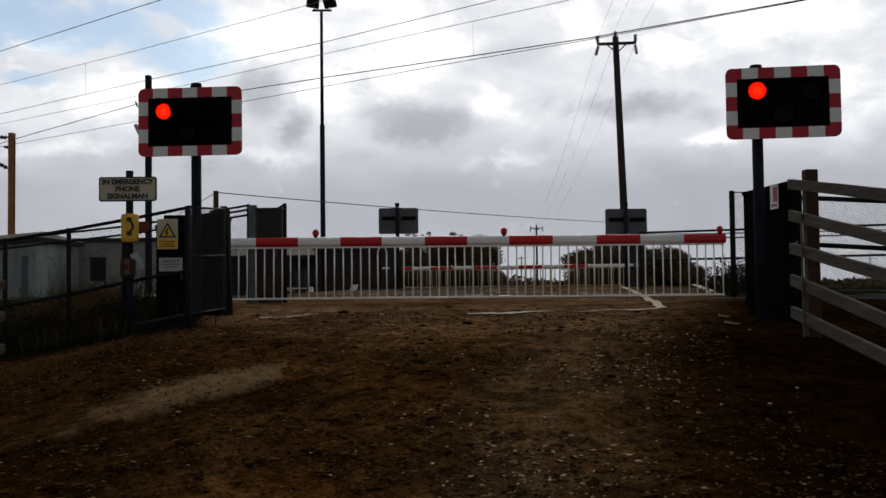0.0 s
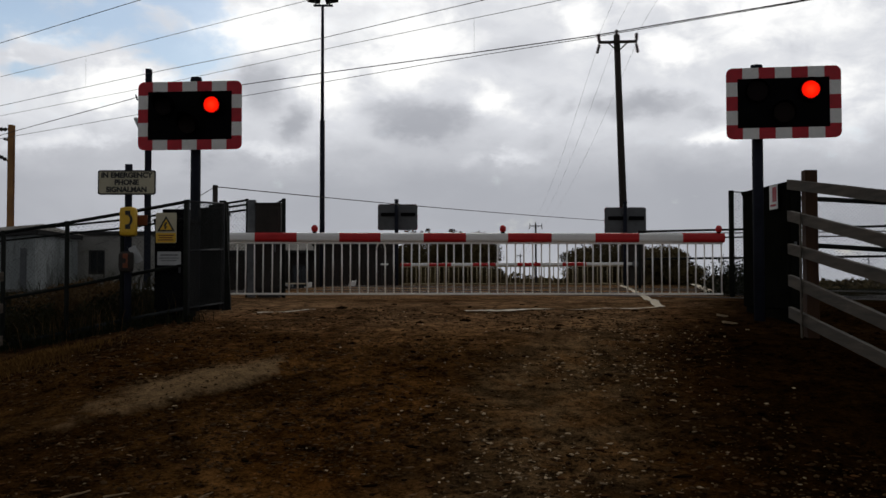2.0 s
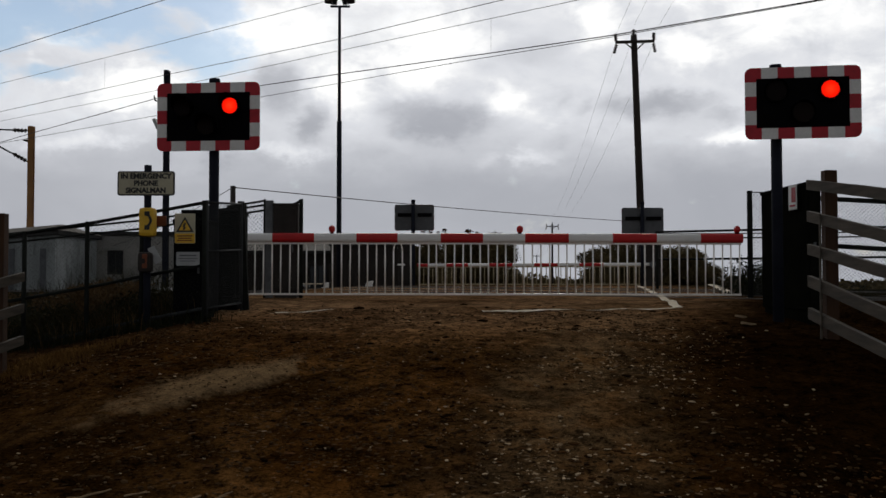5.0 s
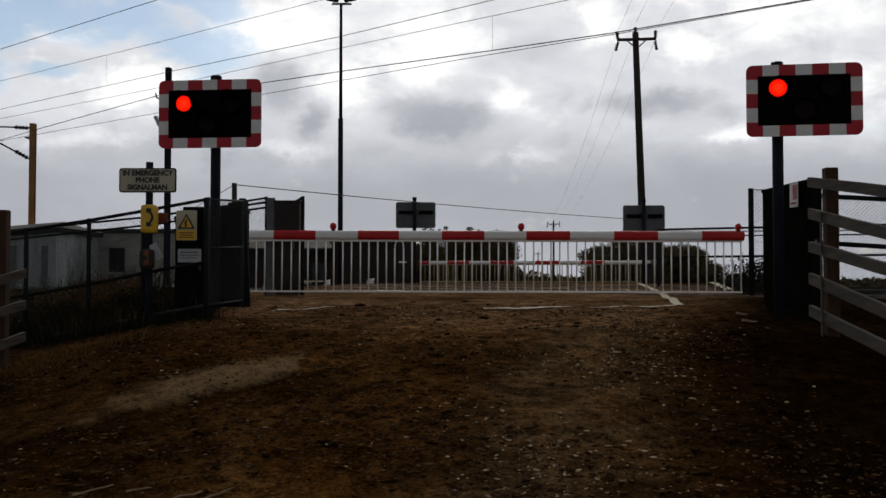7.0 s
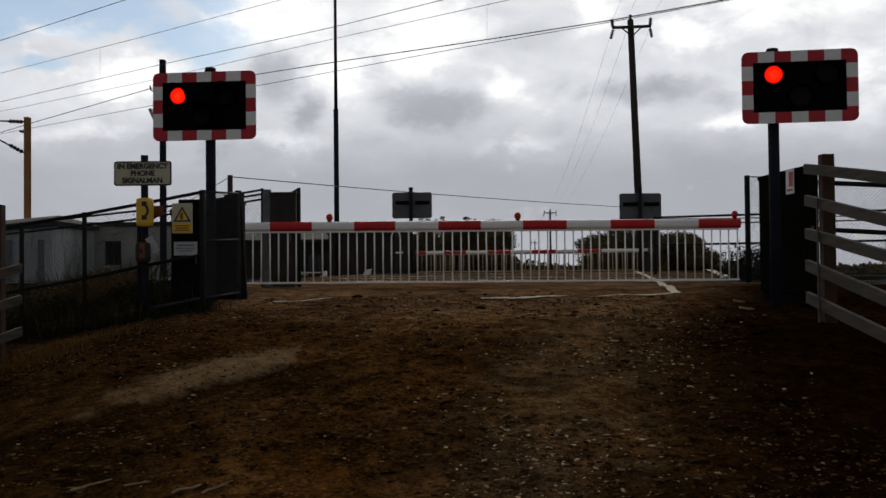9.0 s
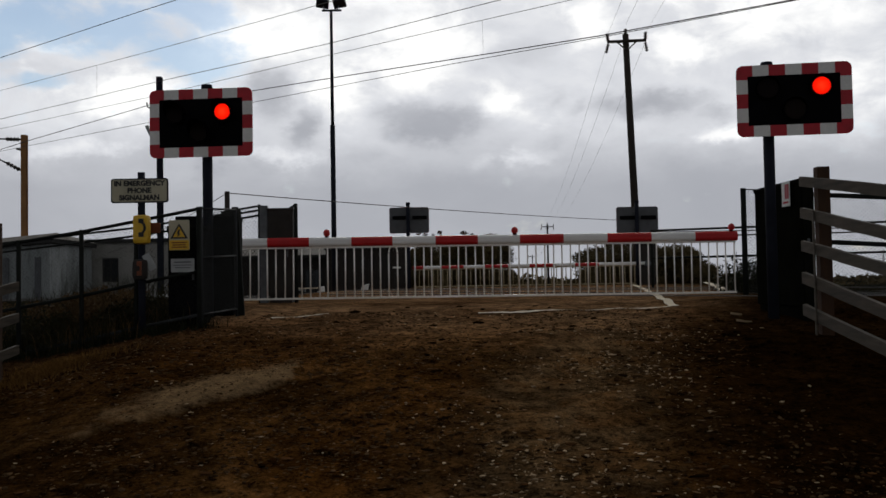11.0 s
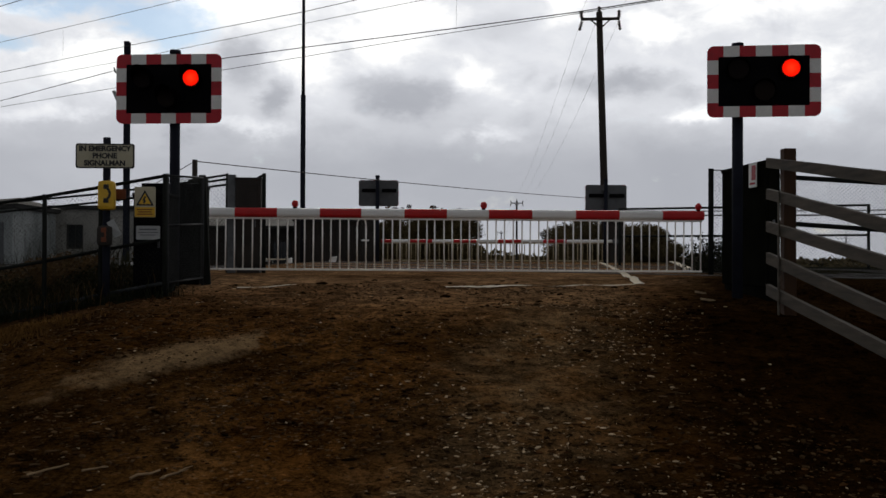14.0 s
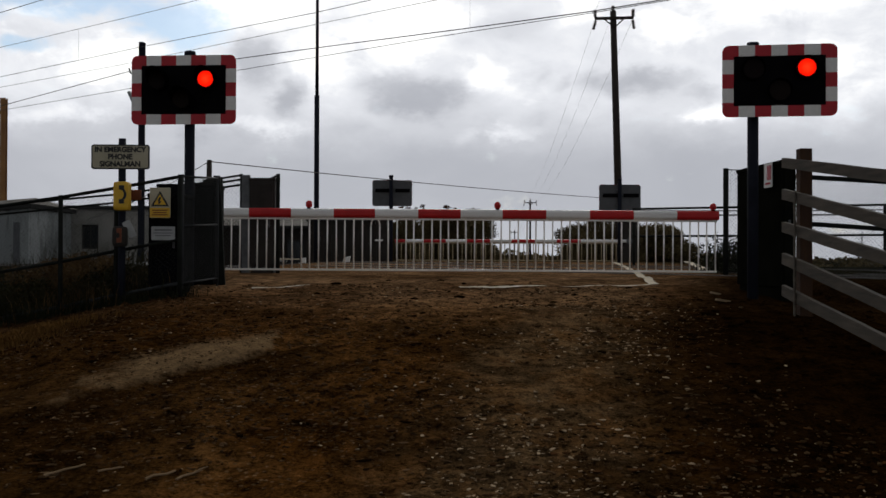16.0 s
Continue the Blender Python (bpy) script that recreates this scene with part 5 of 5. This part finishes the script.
cabin(pose(-19.75, 33.0, 0.75), 6.3, 4.0, 2.02, "panel", "pale grey panelled cabin behind the fence", [], (1.2, 2.4, 3.6, 4.8, 5.9), slope=0.48, pitch=0.34)
cabin(pose(-14.6, 37.5, 0.7), 4.4, 5.0, 2.75, "brickwall", "grey rendered building with a dark window", [(1.36, 1.2, 0.66, 0.95)], (), slope=0.0)
cabin(pose(-12.5, 47.0, 0.9), 7.3, 6.0, 2.10, "timber", "dark timber barn with a grey sheet roof beyond the crossing", [(5.9, -0.2, 0.9, 1.75)], (), 0.25, 0.0, pitch=0.60)
cabin(pose(-5.35, 45.5, 0.9), 3.2, 4.0, 2.42, "timber", "dark timber shed beside the barn", [(1.0, -0.2, 0.55, 1.9)], (), 0.08, 0.0)
barn_boards = thing("barn_cladding", pose(-12.5, 46.985, 0.9), "dark weathered vertical boards on the barn front", "cladding")
bm = bm_new()
box(bm, 0, 0, 1.05, 0.24, 0.03, 2.1)
first = part("board", bm, M["timber"], barn_boards)
for i in range(20):
    ob = first if i == 0 else first.copy()
    if i:
        scene.collection.objects.link(ob)
    ob.location = (0.25 + 0.27 * i, random.uniform(-0.01, 0.01), random.uniform(-0.04, 0.02))

def board_fence(x0, y0, x1, y1, h, label):
    """Close-boarded dark fence."""
    t = thing("board_fence", pose(0, 0, 0), label, "fence")
    ln = math.dist((x0, y0), (x1, y1))
    n = int(ln / 0.17)
    bm = bm_new()
    box(bm, 0, 0, h / 2 - 0.3, 0.155, 0.025, h + 0.6)
    first = part("board", bm, M["timber"], t)
    ang = math.atan2(y1 - y0, x1 - x0)
    for i in range(n):
        ob = first if i == 0 else first.copy()
        if i:
            scene.collection.objects.link(ob)
        x, y = lerp(x0, x1, (i + 0.5) / n), lerp(y0, y1, (i + 0.5) / n)
        ob.location = (x, y + random.uniform(-0.008, 0.008), land(x, y) + random.uniform(-0.03, 0.03))
        ob.rotation_euler = (0, 0, ang)


board_fence(-4.3, 36.0, -1.2, 34.0, 1.55, "dark close-boarded fence beyond the tracks")


def marker_stone(x, y, w, h, tilt):
    """Whitewashed kerb stone with a chamfered top."""
    bm = bm_new()
    box(bm, 0, 0, h / 2 - 0.1, w, 0.14, h + 0.2, 0.02)
    for v in bm.verts:
        if v.co.z > 0:
            v.co.x += tilt * v.co.z
            v.co.z += 0.15 * v.co.x
    ob = tagged(part("marker_stone", bm, M["white"]), "whitewashed kerb stone at the road edge", "kerb stone", "marker stones")
    ob.matrix_basis = pose(x, y, land(x, y))


for row in ((-1.98, 25.0, 0.18, 0.13, 0.7), (-3.72, 20.0, 0.12, 0.16, 0.0), (-3.30, 27.1, 0.13, 0.25, 0.0)):
    marker_stone(*row)
white_rail = thing("low_rail", pose(-3.80, 27.0, land(-3.80, 27.0)), "low white rail on short stubs beside the tracks", "rail")
rail_top = 1.565 - land(-3.80, 27.0)
bm = bm_new()
bar_x(bm, -0.40, 0.40, rail_top - 0.016, 0.04, 0.032, 0.008)
part("rail", bm, M["line"], white_rail)
for dx in (-0.36, 0.0, 0.36):
    bm = bm_new()
    rod(bm, (dx, 0, -0.2), (dx, 0, rail_top - 0.04), 0.02, 0.02, 8)
    part("stub", bm, M["tube"], white_rail)


def scrap_heap(x, y):
    """Sheets, a drum and a crate thrown together."""
    t = thing("scrap_heap", pose(x, y, land(x, y)), "heap of grey sheets, a drum and a crate by the barn", "scrap heap")
    bm = bm_new()
    rod(bm, (-0.1, 0, -0.2), (-0.1, 0, 0.72), 0.17, 0.17, 16)
    part("drum", bm, M["boardback"], t)
    bm = bm_new()
    box(bm, -0.62, 0.1, 0.38, 0.42, 0.4, 0.9, 0.02)
    part("crate", bm, M["timber"], t)
    for cx, cz, w, h, a, mat in ((0.25, 0.5, 0.4, 0.30, 24, "paper"), (0.02, 0.66, 0.50, 0.12, -18, "white"), (-0.45, 0.86, 0.3, 0.12, 10, "paper")):
        bm = bm_new()
        box(bm, 0, 0, 0, w, 0.03, h, 0.004, pose(cx, -0.22, cz, 14, a, 0))
        part("sheet", bm, M[mat], t)


scrap_heap(-4.75, 36.5)


PYLON = (376, 800, 26)


def pylon(x, y, h):
    """Distant lattice transmission tower with three pairs of arms."""
    zb = land(x, y)
    t = thing("electricity_pylon", pose(x, y, zb), "distant grey lattice electricity pylon", "pylon")
    bm = bm_new()
    for sx in (-1, 1):
        for sy in (-1, 1):
            rod(bm, (sx * h * 0.10, sy * h * 0.10, -1), (sx * h * 0.02, sy * h * 0.02, h * 0.62), 0.16, 0.14, 5)
            rod(bm, (sx * h * 0.02, sy * h * 0.02, h * 0.62), (0, 0, h), 0.14, 0.1, 5)
    for k in range(6):
        za, zb_ = h * 0.1 * k, h * 0.1 * (k + 1)
        wa, wb = h * lerp(0.10, 0.02, k / 6.2), h * lerp(0.10, 0.02, (k + 1) / 6.2)
        for s in (-1, 1):
            rod(bm, (-s * wa, -wa, za), (s * wb, -wb, zb_), 0.09, 0.09, 4)
    part("tower", bm, M["galv"], t)
    for z, w in ((0.64, 0.17), (0.76, 0.21), (0.88, 0.14)):
        bm = bm_new()
        for s in (-1, 1):
            rod(bm, (0, 0, h * z + h * 0.03), (s * h * w, 0, h * z), 0.12, 0.08, 5)
            rod(bm, (0, 0, h * z - h * 0.01), (s * h * w, 0, h * z), 0.12, 0.08, 5)
        part("arm", bm, M["galv"], t)


pylon(*PYLON)


# ---------- trees, hedge, weeds ----------
def leaf_cloud(name, blobs, count, size, mat, parent=None, seed=1, kind="stuff", lean=0.5):
    """Foliage of many small tilted leaves filling uneven clumps (x, y, z, rx, ry, rz)."""
    rng = np.random.default_rng(seed)
    vol = np.array([b[3] * b[4] * b[5] for b in blobs])
    pick = rng.choice(len(blobs), count, p=vol / vol.sum())
    b = np.array(blobs)[pick]
    d = rng.normal(size=(count, 3))
    d /= np.linalg.norm(d, axis=1)[:, None]
    r = rng.random(count)[:, None] ** 0.45 * (0.85 + 0.3 * rng.random(count)[:, None])
    c = b[:, :3] + d * r * b[:, 3:]
    a1 = rng.normal(size=(count, 3))
    a1 /= np.linalg.norm(a1, axis=1)[:, None]
    a2 = np.cross(a1, rng.normal(size=(count, 3)))
    a2 /= np.linalg.norm(a2, axis=1)[:, None]
    s = size * (0.6 + 0.8 * rng.random(count))[:, None]
    v = np.stack([c - a1 * s, c - a2 * s * 0.5, c + a1 * s, c + a2 * s * 0.5], 1).reshape(-1, 3)
    f = np.arange(count * 4).reshape(-1, 4)
    me = bpy.data.meshes.new(name)
    me.from_pydata(v.tolist(), [], f.tolist())
    me.materials.append(mat)
    ob = new(name, me)
    ob.parent = parent
    return ob


def tree(x, y, w, h, label, seed, count, depth=3.0, size=0.12, clumps=26, flat=0.5):
    """Rounded, low-branching tree with limbs and a crown of leaf clumps."""
    rng = random.Random(seed)
    zb = land(x, y)
    t = thing("tree", pose(x, y, zb), label, "tree", "trees beyond the crossing")
    bm = bm_new()
    rod(bm, (0, 0, -0.4), (0.1, 0, h * 0.45), 0.22, 0.13, 9)
    tops = []
    for i in range(7):
        a = i * 0.9 + rng.random()
        q = (math.cos(a) * w * 0.32, math.sin(a) * depth * 0.3, h * rng.uniform(0.5, 0.85))
        rod(bm, (0.05, 0, h * rng.uniform(0.15, 0.4)), q, 0.09, 0.03, 6)
        tops.append(q)
    part("trunk", bm, M["bark"], t)
    blobs = []
    for i in range(clumps):
        u, v_ = rng.uniform(-1, 1), rng.uniform(-1, 1)
        arch = math.sqrt(max(0.05, 1 - abs(u) ** 2.4))
        zz = rng.uniform(0.15, 1.0) ** 0.8 * arch * h * 0.88
        s = rng.uniform(0.5, 1.0)
        blobs.append((u * w * 0.44, v_ * depth * 0.5, zz, 0.16 * w * s, 0.3 * depth * s, 0.17 * h * s))
    blobs.append((0, 0, h * 0.42, w * 0.42, depth * 0.5, h * 0.38))
    leaf_cloud("crown", blobs, int(count * 4), size * 0.46, M["leaf"], t, seed)
    return t


tree(1.6, 60, 6.6, 4.55, "dense dark rounded tree beyond the far barrier", 3, 24000)
tree(-1.2, 58, 3.6, 3.7, "dark bushy tree beside the barn", 12, 12000)
tree(10.5, 50, 7.4, 3.2, "broad low dark tree beyond the far barrier", 5, 24000)
tree(13.2, 51, 2.4, 2.5, "small dark tree beside the broad one", 8, 9000)
tree(16.6, 60, 2.0, 1.0, "low bush at the field edge", 21, 6000)
tree(18.4, 60, 2.6, 1.2, "rounded bush at the field edge", 22, 7000)
tree(21.5, 62, 2.6, 0.9, "low hedge bush at the field edge", 23, 6000)
# reddish twiggy tops standing out of the tree
rng = random.Random(4)
blobs = [(rng.choice((rng.uniform(-1.2, 0.5), rng.uniform(1.2, 2.8))), 59.6 + rng.uniform(-0.3, 0.3), rng.uniform(4.45, 4.80), rng.uniform(0.10, 0.26), 0.2, 0.12) for i in range(16)]
tagged(leaf_cloud("twiggy_tops", blobs, 420, 0.07, M["litter"], None, 17), "reddish bare twig tops above the tree crown", "twigs", kind="stuff")
blobs = [(x, 150 + rng.uniform(-4, 4), 0.9 if x < 44 else 0.35, 3.2, 2, rng.uniform(0.7, 1.5) * (1 if x < 44 else 0.5)) for x in range(-20, 75, 4)]
tagged(leaf_cloud("far_hedge", blobs, 9000, 0.5, M["leaf"], None, 9), "distant dark field hedge", "hedge", kind="stuff")
blobs = [(x, 320 + rng.uniform(-8, 8), 1.0, 9, 3, rng.uniform(1.0, 3.2) * (1.0 if x < 80 else 0.4)) for x in range(-220, 240, 10)]
tagged(leaf_cloud("far_woods", blobs, 9000, 1.1, M["leaf"], None, 10), "distant dark line of woods", "woods", kind="stuff")
# shrubs behind the right-hand fence post
leafy = [(5.0, 15.6, 1.55, 0.5, 0.4, 0.45), (5.5, 16.2, 1.5, 0.6, 0.5, 0.4), (5.9, 15.2, 1.35, 0.5, 0.4, 0.3)]
tagged(leaf_cloud("shrub", leafy, 6000, 0.026, M["weed"], None, 31), "dark shrub behind the lineside fence", "shrub", kind="stuff")


def blades(name, spots, mat, label, seed, tall, spread, width=0.006, per=40):
    """Tufts of thin bent blades of grass at spots (x, y)."""
    rng = random.Random(seed)
    verts, faces = [], []
    for x, y in spots:
        for i in range(per):
            a = rng.uniform(0, 6.283)
            px, py = x + rng.gauss(0, spread), y + rng.gauss(0, spread)
            z = land(px, py) + lumps(px, py) - 0.01
            h = tall * rng.uniform(0.4, 1.1)
            bend = rng.uniform(0.2, 0.9) * h
            dx, dy = math.cos(a), math.sin(a)
            sx, sy = -dy * width, dx * width
            k = len(verts)
            verts += [(px - sx, py - sy, z), (px + sx, py + sy, z), (px + dx * bend * 0.3 + sx * 0.8, py + dy * bend * 0.3 + sy * 0.8, z + h * 0.6),
                      (px + dx * bend * 0.3 - sx * 0.8, py + dy * bend * 0.3 - sy * 0.8, z + h * 0.6), (px + dx * bend, py + dy * bend, z + h * 0.92)]
            faces += [(k, k + 1, k + 2, k + 3), (k + 3, k + 2, k + 4)]
    me = bpy.data.meshes.new(name)
    me.from_pydata(verts, [], faces)
    me.materials.append(mat)
    return tagged(new(name, me), label, "grass", kind="stuff")


rng = random.Random(77)
blades("rank_grass", [(rng.uniform(-5.6, -2.9), rng.uniform(9.7, 11.5)) for i in range(150)], M["bankweed"], "rank green grass and weeds behind the fence", 1, 0.34, 0.18, 0.004, 55)
blades("tall_weeds", [(rng.uniform(-7.5, -4.0), rng.uniform(12.0, 14.5)) for i in range(70)], M["bankweed"], "tall dark weeds at the foot of the cabin", 8, 0.75, 0.22, 0.008, 30)
blades("tall_straw", [(rng.uniform(-4.1, -3.25), rng.uniform(10.4, 13.5)) for i in range(110)] + [(rng.uniform(-7, -3.5), rng.uniform(12, 16)) for i in range(150)]
       + [(rng.gauss(-3.45, 0.22), rng.uniform(9.7, 10.3)) for i in range(34)],
       M["straw"], "tall tan dead grass on the bank", 2, 0.34, 0.20, 0.0035, 24)
clumps = [(x, y, land(x, y) + rng.uniform(0.08, 0.26), rng.uniform(0.10, 0.24), 0.16, rng.uniform(0.08, 0.2)) for x, y in [(rng.uniform(-5.6, -3.0), rng.uniform(9.75, 10.9)) for i in range(60)]]
tagged(leaf_cloud("bramble", clumps, 15000, 0.022, M["bankweed"], None, 41), "low olive bramble and dock on the bank", "weeds", kind="stuff")
heads = [(x, y, land(x, y) + rng.uniform(0.18, 0.5), rng.uniform(0.08, 0.20), 0.14, rng.uniform(0.06, 0.14)) for x, y in [(rng.gauss(-3.75, 0.36), rng.uniform(9.8, 10.9)) for i in range(44)]]
tagged(leaf_cloud("dead_dock", heads, 12000, 0.015, M["straw"], None, 43), "tangled tan seed heads of dead dock on the bank", "weeds", kind="stuff")
blades("dry_tuft", [(x, 8.0 + 0.9 * (x + 3.6) + rng.gauss(0, 0.22)) for x in [rng.gauss(-3.35, 0.22) for i in range(30)]], M["tuft"],
       "flattened dry grass at the edge of the ramp", 3, 0.07, 0.14, 0.004, 80)
blades("fence_foot_grass", [(-2.4 - 2.4 * i / 60 + rng.uniform(-0.1, 0.1), 9.45 + rng.uniform(-0.1, 0.12)) for i in range(60)], M["weed"],
       "dark grass along the foot of the fence", 4, 0.16, 0.08, 0.004, 26)


small_plate("marker_plate", pose(-1.17, 27.185, 2.07), 0.22, 0.05, "white", "small white marker plate on the far cabinet")


# ---------- stones, chips and litter on the ramp ----------
def pebbles(name, n, area, sizes, mat, label, seed, flat=0.55, bias=None, long=1.25, track=False):
    rng = np.random.default_rng(seed)
    ico = bm_new()
    bmesh.ops.create_icosphere(ico, subdivisions=1, radius=1.0)
    base = np.array([v.co[:] for v in ico.verts])
    tri = [tuple(v.index for v in f.verts) for f in ico.faces]
    ico.free()
    verts, faces = [], []
    for i in range(n):
        x, y = rng.uniform(area[0], area[1]), area[2] + (area[3] - area[2]) * rng.random() ** (bias or 1.0)
        if track:
            x = TRACK[0] + TRACK[2] * (y - TRACK[1]) + rng.normal() * (area[1] - area[0]) / 2
        if noise.noise((x * 0.8, y * 0.8, 7.7)) < rng.uniform(-0.6, 0.25):
            continue
        s = sizes[0] + (sizes[1] - sizes[0]) * rng.random() ** 3
        if s > 0.012 and SLAB[0] - 0.5 < x < SLAB[4] and -0.05 < y - SLAB[1] - SLAB[2] * (x - SLAB[0]) < 0.75:
            continue  # the worn slab lies swept
        a = rng.uniform(0, 6.28)
        c, q = math.cos(a), math.sin(a)
        z = land(x, y) + lumps(x, y) + s * flat * 0.15
        k = len(verts)
        for p in base * (1 + 0.22 * rng.normal(size=(12, 1))):
            px, py, pz = p * s * np.array((long, 1.06 / long, flat))
            verts.append((x + c * px - q * py, y + q * px + c * py, z + pz))
        faces += [tuple(k + j for j in f) for f in tri]
    me = bpy.data.meshes.new(name)
    me.from_pydata(verts, [], faces)
    me.materials.append(mat)
    return tagged(new(name, me), label, "stones", kind="stuff")


pebbles("gravel", 15000, (-3.5, 2.6, 3.8, 11.0), (0.004, 0.019), M["stone"], "loose grey-brown gravel bedded in the earth", 1, bias=1.4)
pebbles("pale_chips", 800, (-3.2, 2.4, 3.8, 11.0), (0.003, 0.015), M["pale"], "scattered pale stone chips", 2, 0.4, long=1.5)
pebbles("pale_chips", 2300, (-0.5, 0.5, 4.0, 9.0), (0.003, 0.016), M["pale"], "pale stone chips along the wheel track", 5, 0.4, long=1.5, track=True)
pebbles("pale_stones", 130, (-0.5, 0.5, 4.4, 7.6), (0.009, 0.022), M["pale"], "larger pale stones bedded in the wheel track", 21, 0.45, long=1.4, track=True)
pebbles("tan_litter", 5000, (-3.4, 1.9, 3.8, 10.0), (0.004, 0.022), M["tan"], "tan leaf scraps and bark crumbs on the earth", 12, 0.25, 1.3, long=1.8)
pebbles("leaf_litter", 3000, (-4.5, 2.6, 3.8, 9.6), (0.010, 0.035), M["litter"], "brown leaf litter on the ramp", 3, 0.2)
pebbles("clods", 2600, (-4.5, 4.5, 3.8, 9.4), (0.010, 0.042), M["earth"], "clods of dark earth on the ramp", 4, 0.6)
pebbles("black_leaves", 300, (-3.5, 3.5, 3.8, 8.8), (0.012, 0.045), M["mould"], "wet black leaves lying on the ramp", 14, 0.3, long=1.6)

pebbles("dark_clods", 60, (-2.6, 3.2, 8.6, 12.0), (0.018, 0.055), M["mould"], "dark clods of mud dropped on the crest", 33, 0.4, long=1.3)


def stick(xa, ya, xb, yb, r):
    """Dry crooked stick with a side spur, lying between two points of the ground."""
    bm = bm_new()
    pts = []
    for k in range(5):
        x, y = lerp(xa, xb, k / 4) + (0.012 * math.sin(9 * k + xa * 40) if 0 < k < 4 else 0), lerp(ya, yb, k / 4)
        pts.append((x, y, land(x, y) + lumps(x, y) + r * 0.7))
    for k in range(4):
        rod(bm, pts[k], pts[k + 1], r * (1 - 0.12 * k), r * (0.88 - 0.12 * k), 6)
    rod(bm, pts[2], (pts[2][0] + 0.04, pts[2][1] + 0.03, pts[2][2] + 0.008), r * 0.5, r * 0.3, 5)
    tagged(part("stick", bm, M["twig"]), "short crooked dry stick lying on the earth", "stick", "sticks")


for row in ((-1.88, 4.86, -1.73, 5.02, 0.008), (-1.37, 4.86, -1.22, 5.0, 0.008), (-1.22, 4.87, -1.10, 5.04, 0.007), (-1.82, 5.54, -1.76, 5.63, 0.005), (-1.63, 4.92, -1.52, 4.99, 0.006)):
    stick(*row)


# pale scraps trodden into the shoulder by the cabinet
for x, y, w in ((3.04, 9.72, 0.07), (2.95, 9.2, 0.09)):
    bm = bm_new()
    z = land(x, y) + lumps(x, y)
    plate(bm, [(-w, -w * 0.3), (w * 0.8, -w * 0.4), (w, w * 0.2), (w * 0.1, w * 0.45), (-w * 0.7, w * 0.3)], -0.01, 0.01)
    bmesh.ops.transform(bm, matrix=pose(x, y, z + 0.012, -86, 8, 20), verts=bm.verts)
    tagged(part("scrap", bm, M["pale"]), "flat dull scrap trodden into the earth", "scrap", "scraps on the shoulder")


# ---------- what changes: the lamps light in turn ----------
# seconds at which the right-hand lamp of each pair takes over, and the left-hand one
TO_RIGHT = (0.35, 1.05, 1.75, 2.55, 3.25, 3.96, 4.71, 5.45, 6.20, 7.05, 7.75, 8.53, 9.27, 10.0, 10.65, 11.45, 12.15, 12.95, 13.65, 14.35, 15.15, 15.85)
TO_LEFT = (0.65, 1.45, 2.15, 2.85, 3.65, 4.34, 5.08, 5.82, 6.65, 7.35, 8.15, 8.90, 9.63, 10.35, 11.05, 11.85, 12.55, 13.25, 14.05, 14.75, 15.55)


def motions():
    """The lit lens comes forward through the dark one when its lamp is on and sits behind it when it is off."""
    edges = sorted([(t, 1) for t in TO_RIGHT] + [(t, 0) for t in TO_LEFT])
    for pair in LAMPS:
        for side, (g, lx, lz, out) in enumerate(pair):
            def place(on):
                return pose(lx, (-0.066 if on else -0.032) - out, lz)
            on = side == 0
            rows = [(0.0, place(on))]
            for t, now in edges:
                k = round(t * FPS)
                rows.append(((k - 1) / FPS, place(on)))
                on = side == now
                rows.append((k / FPS, place(on)))
            rows.append((16.0, place(on)))
            walk(g, rows)


motions()
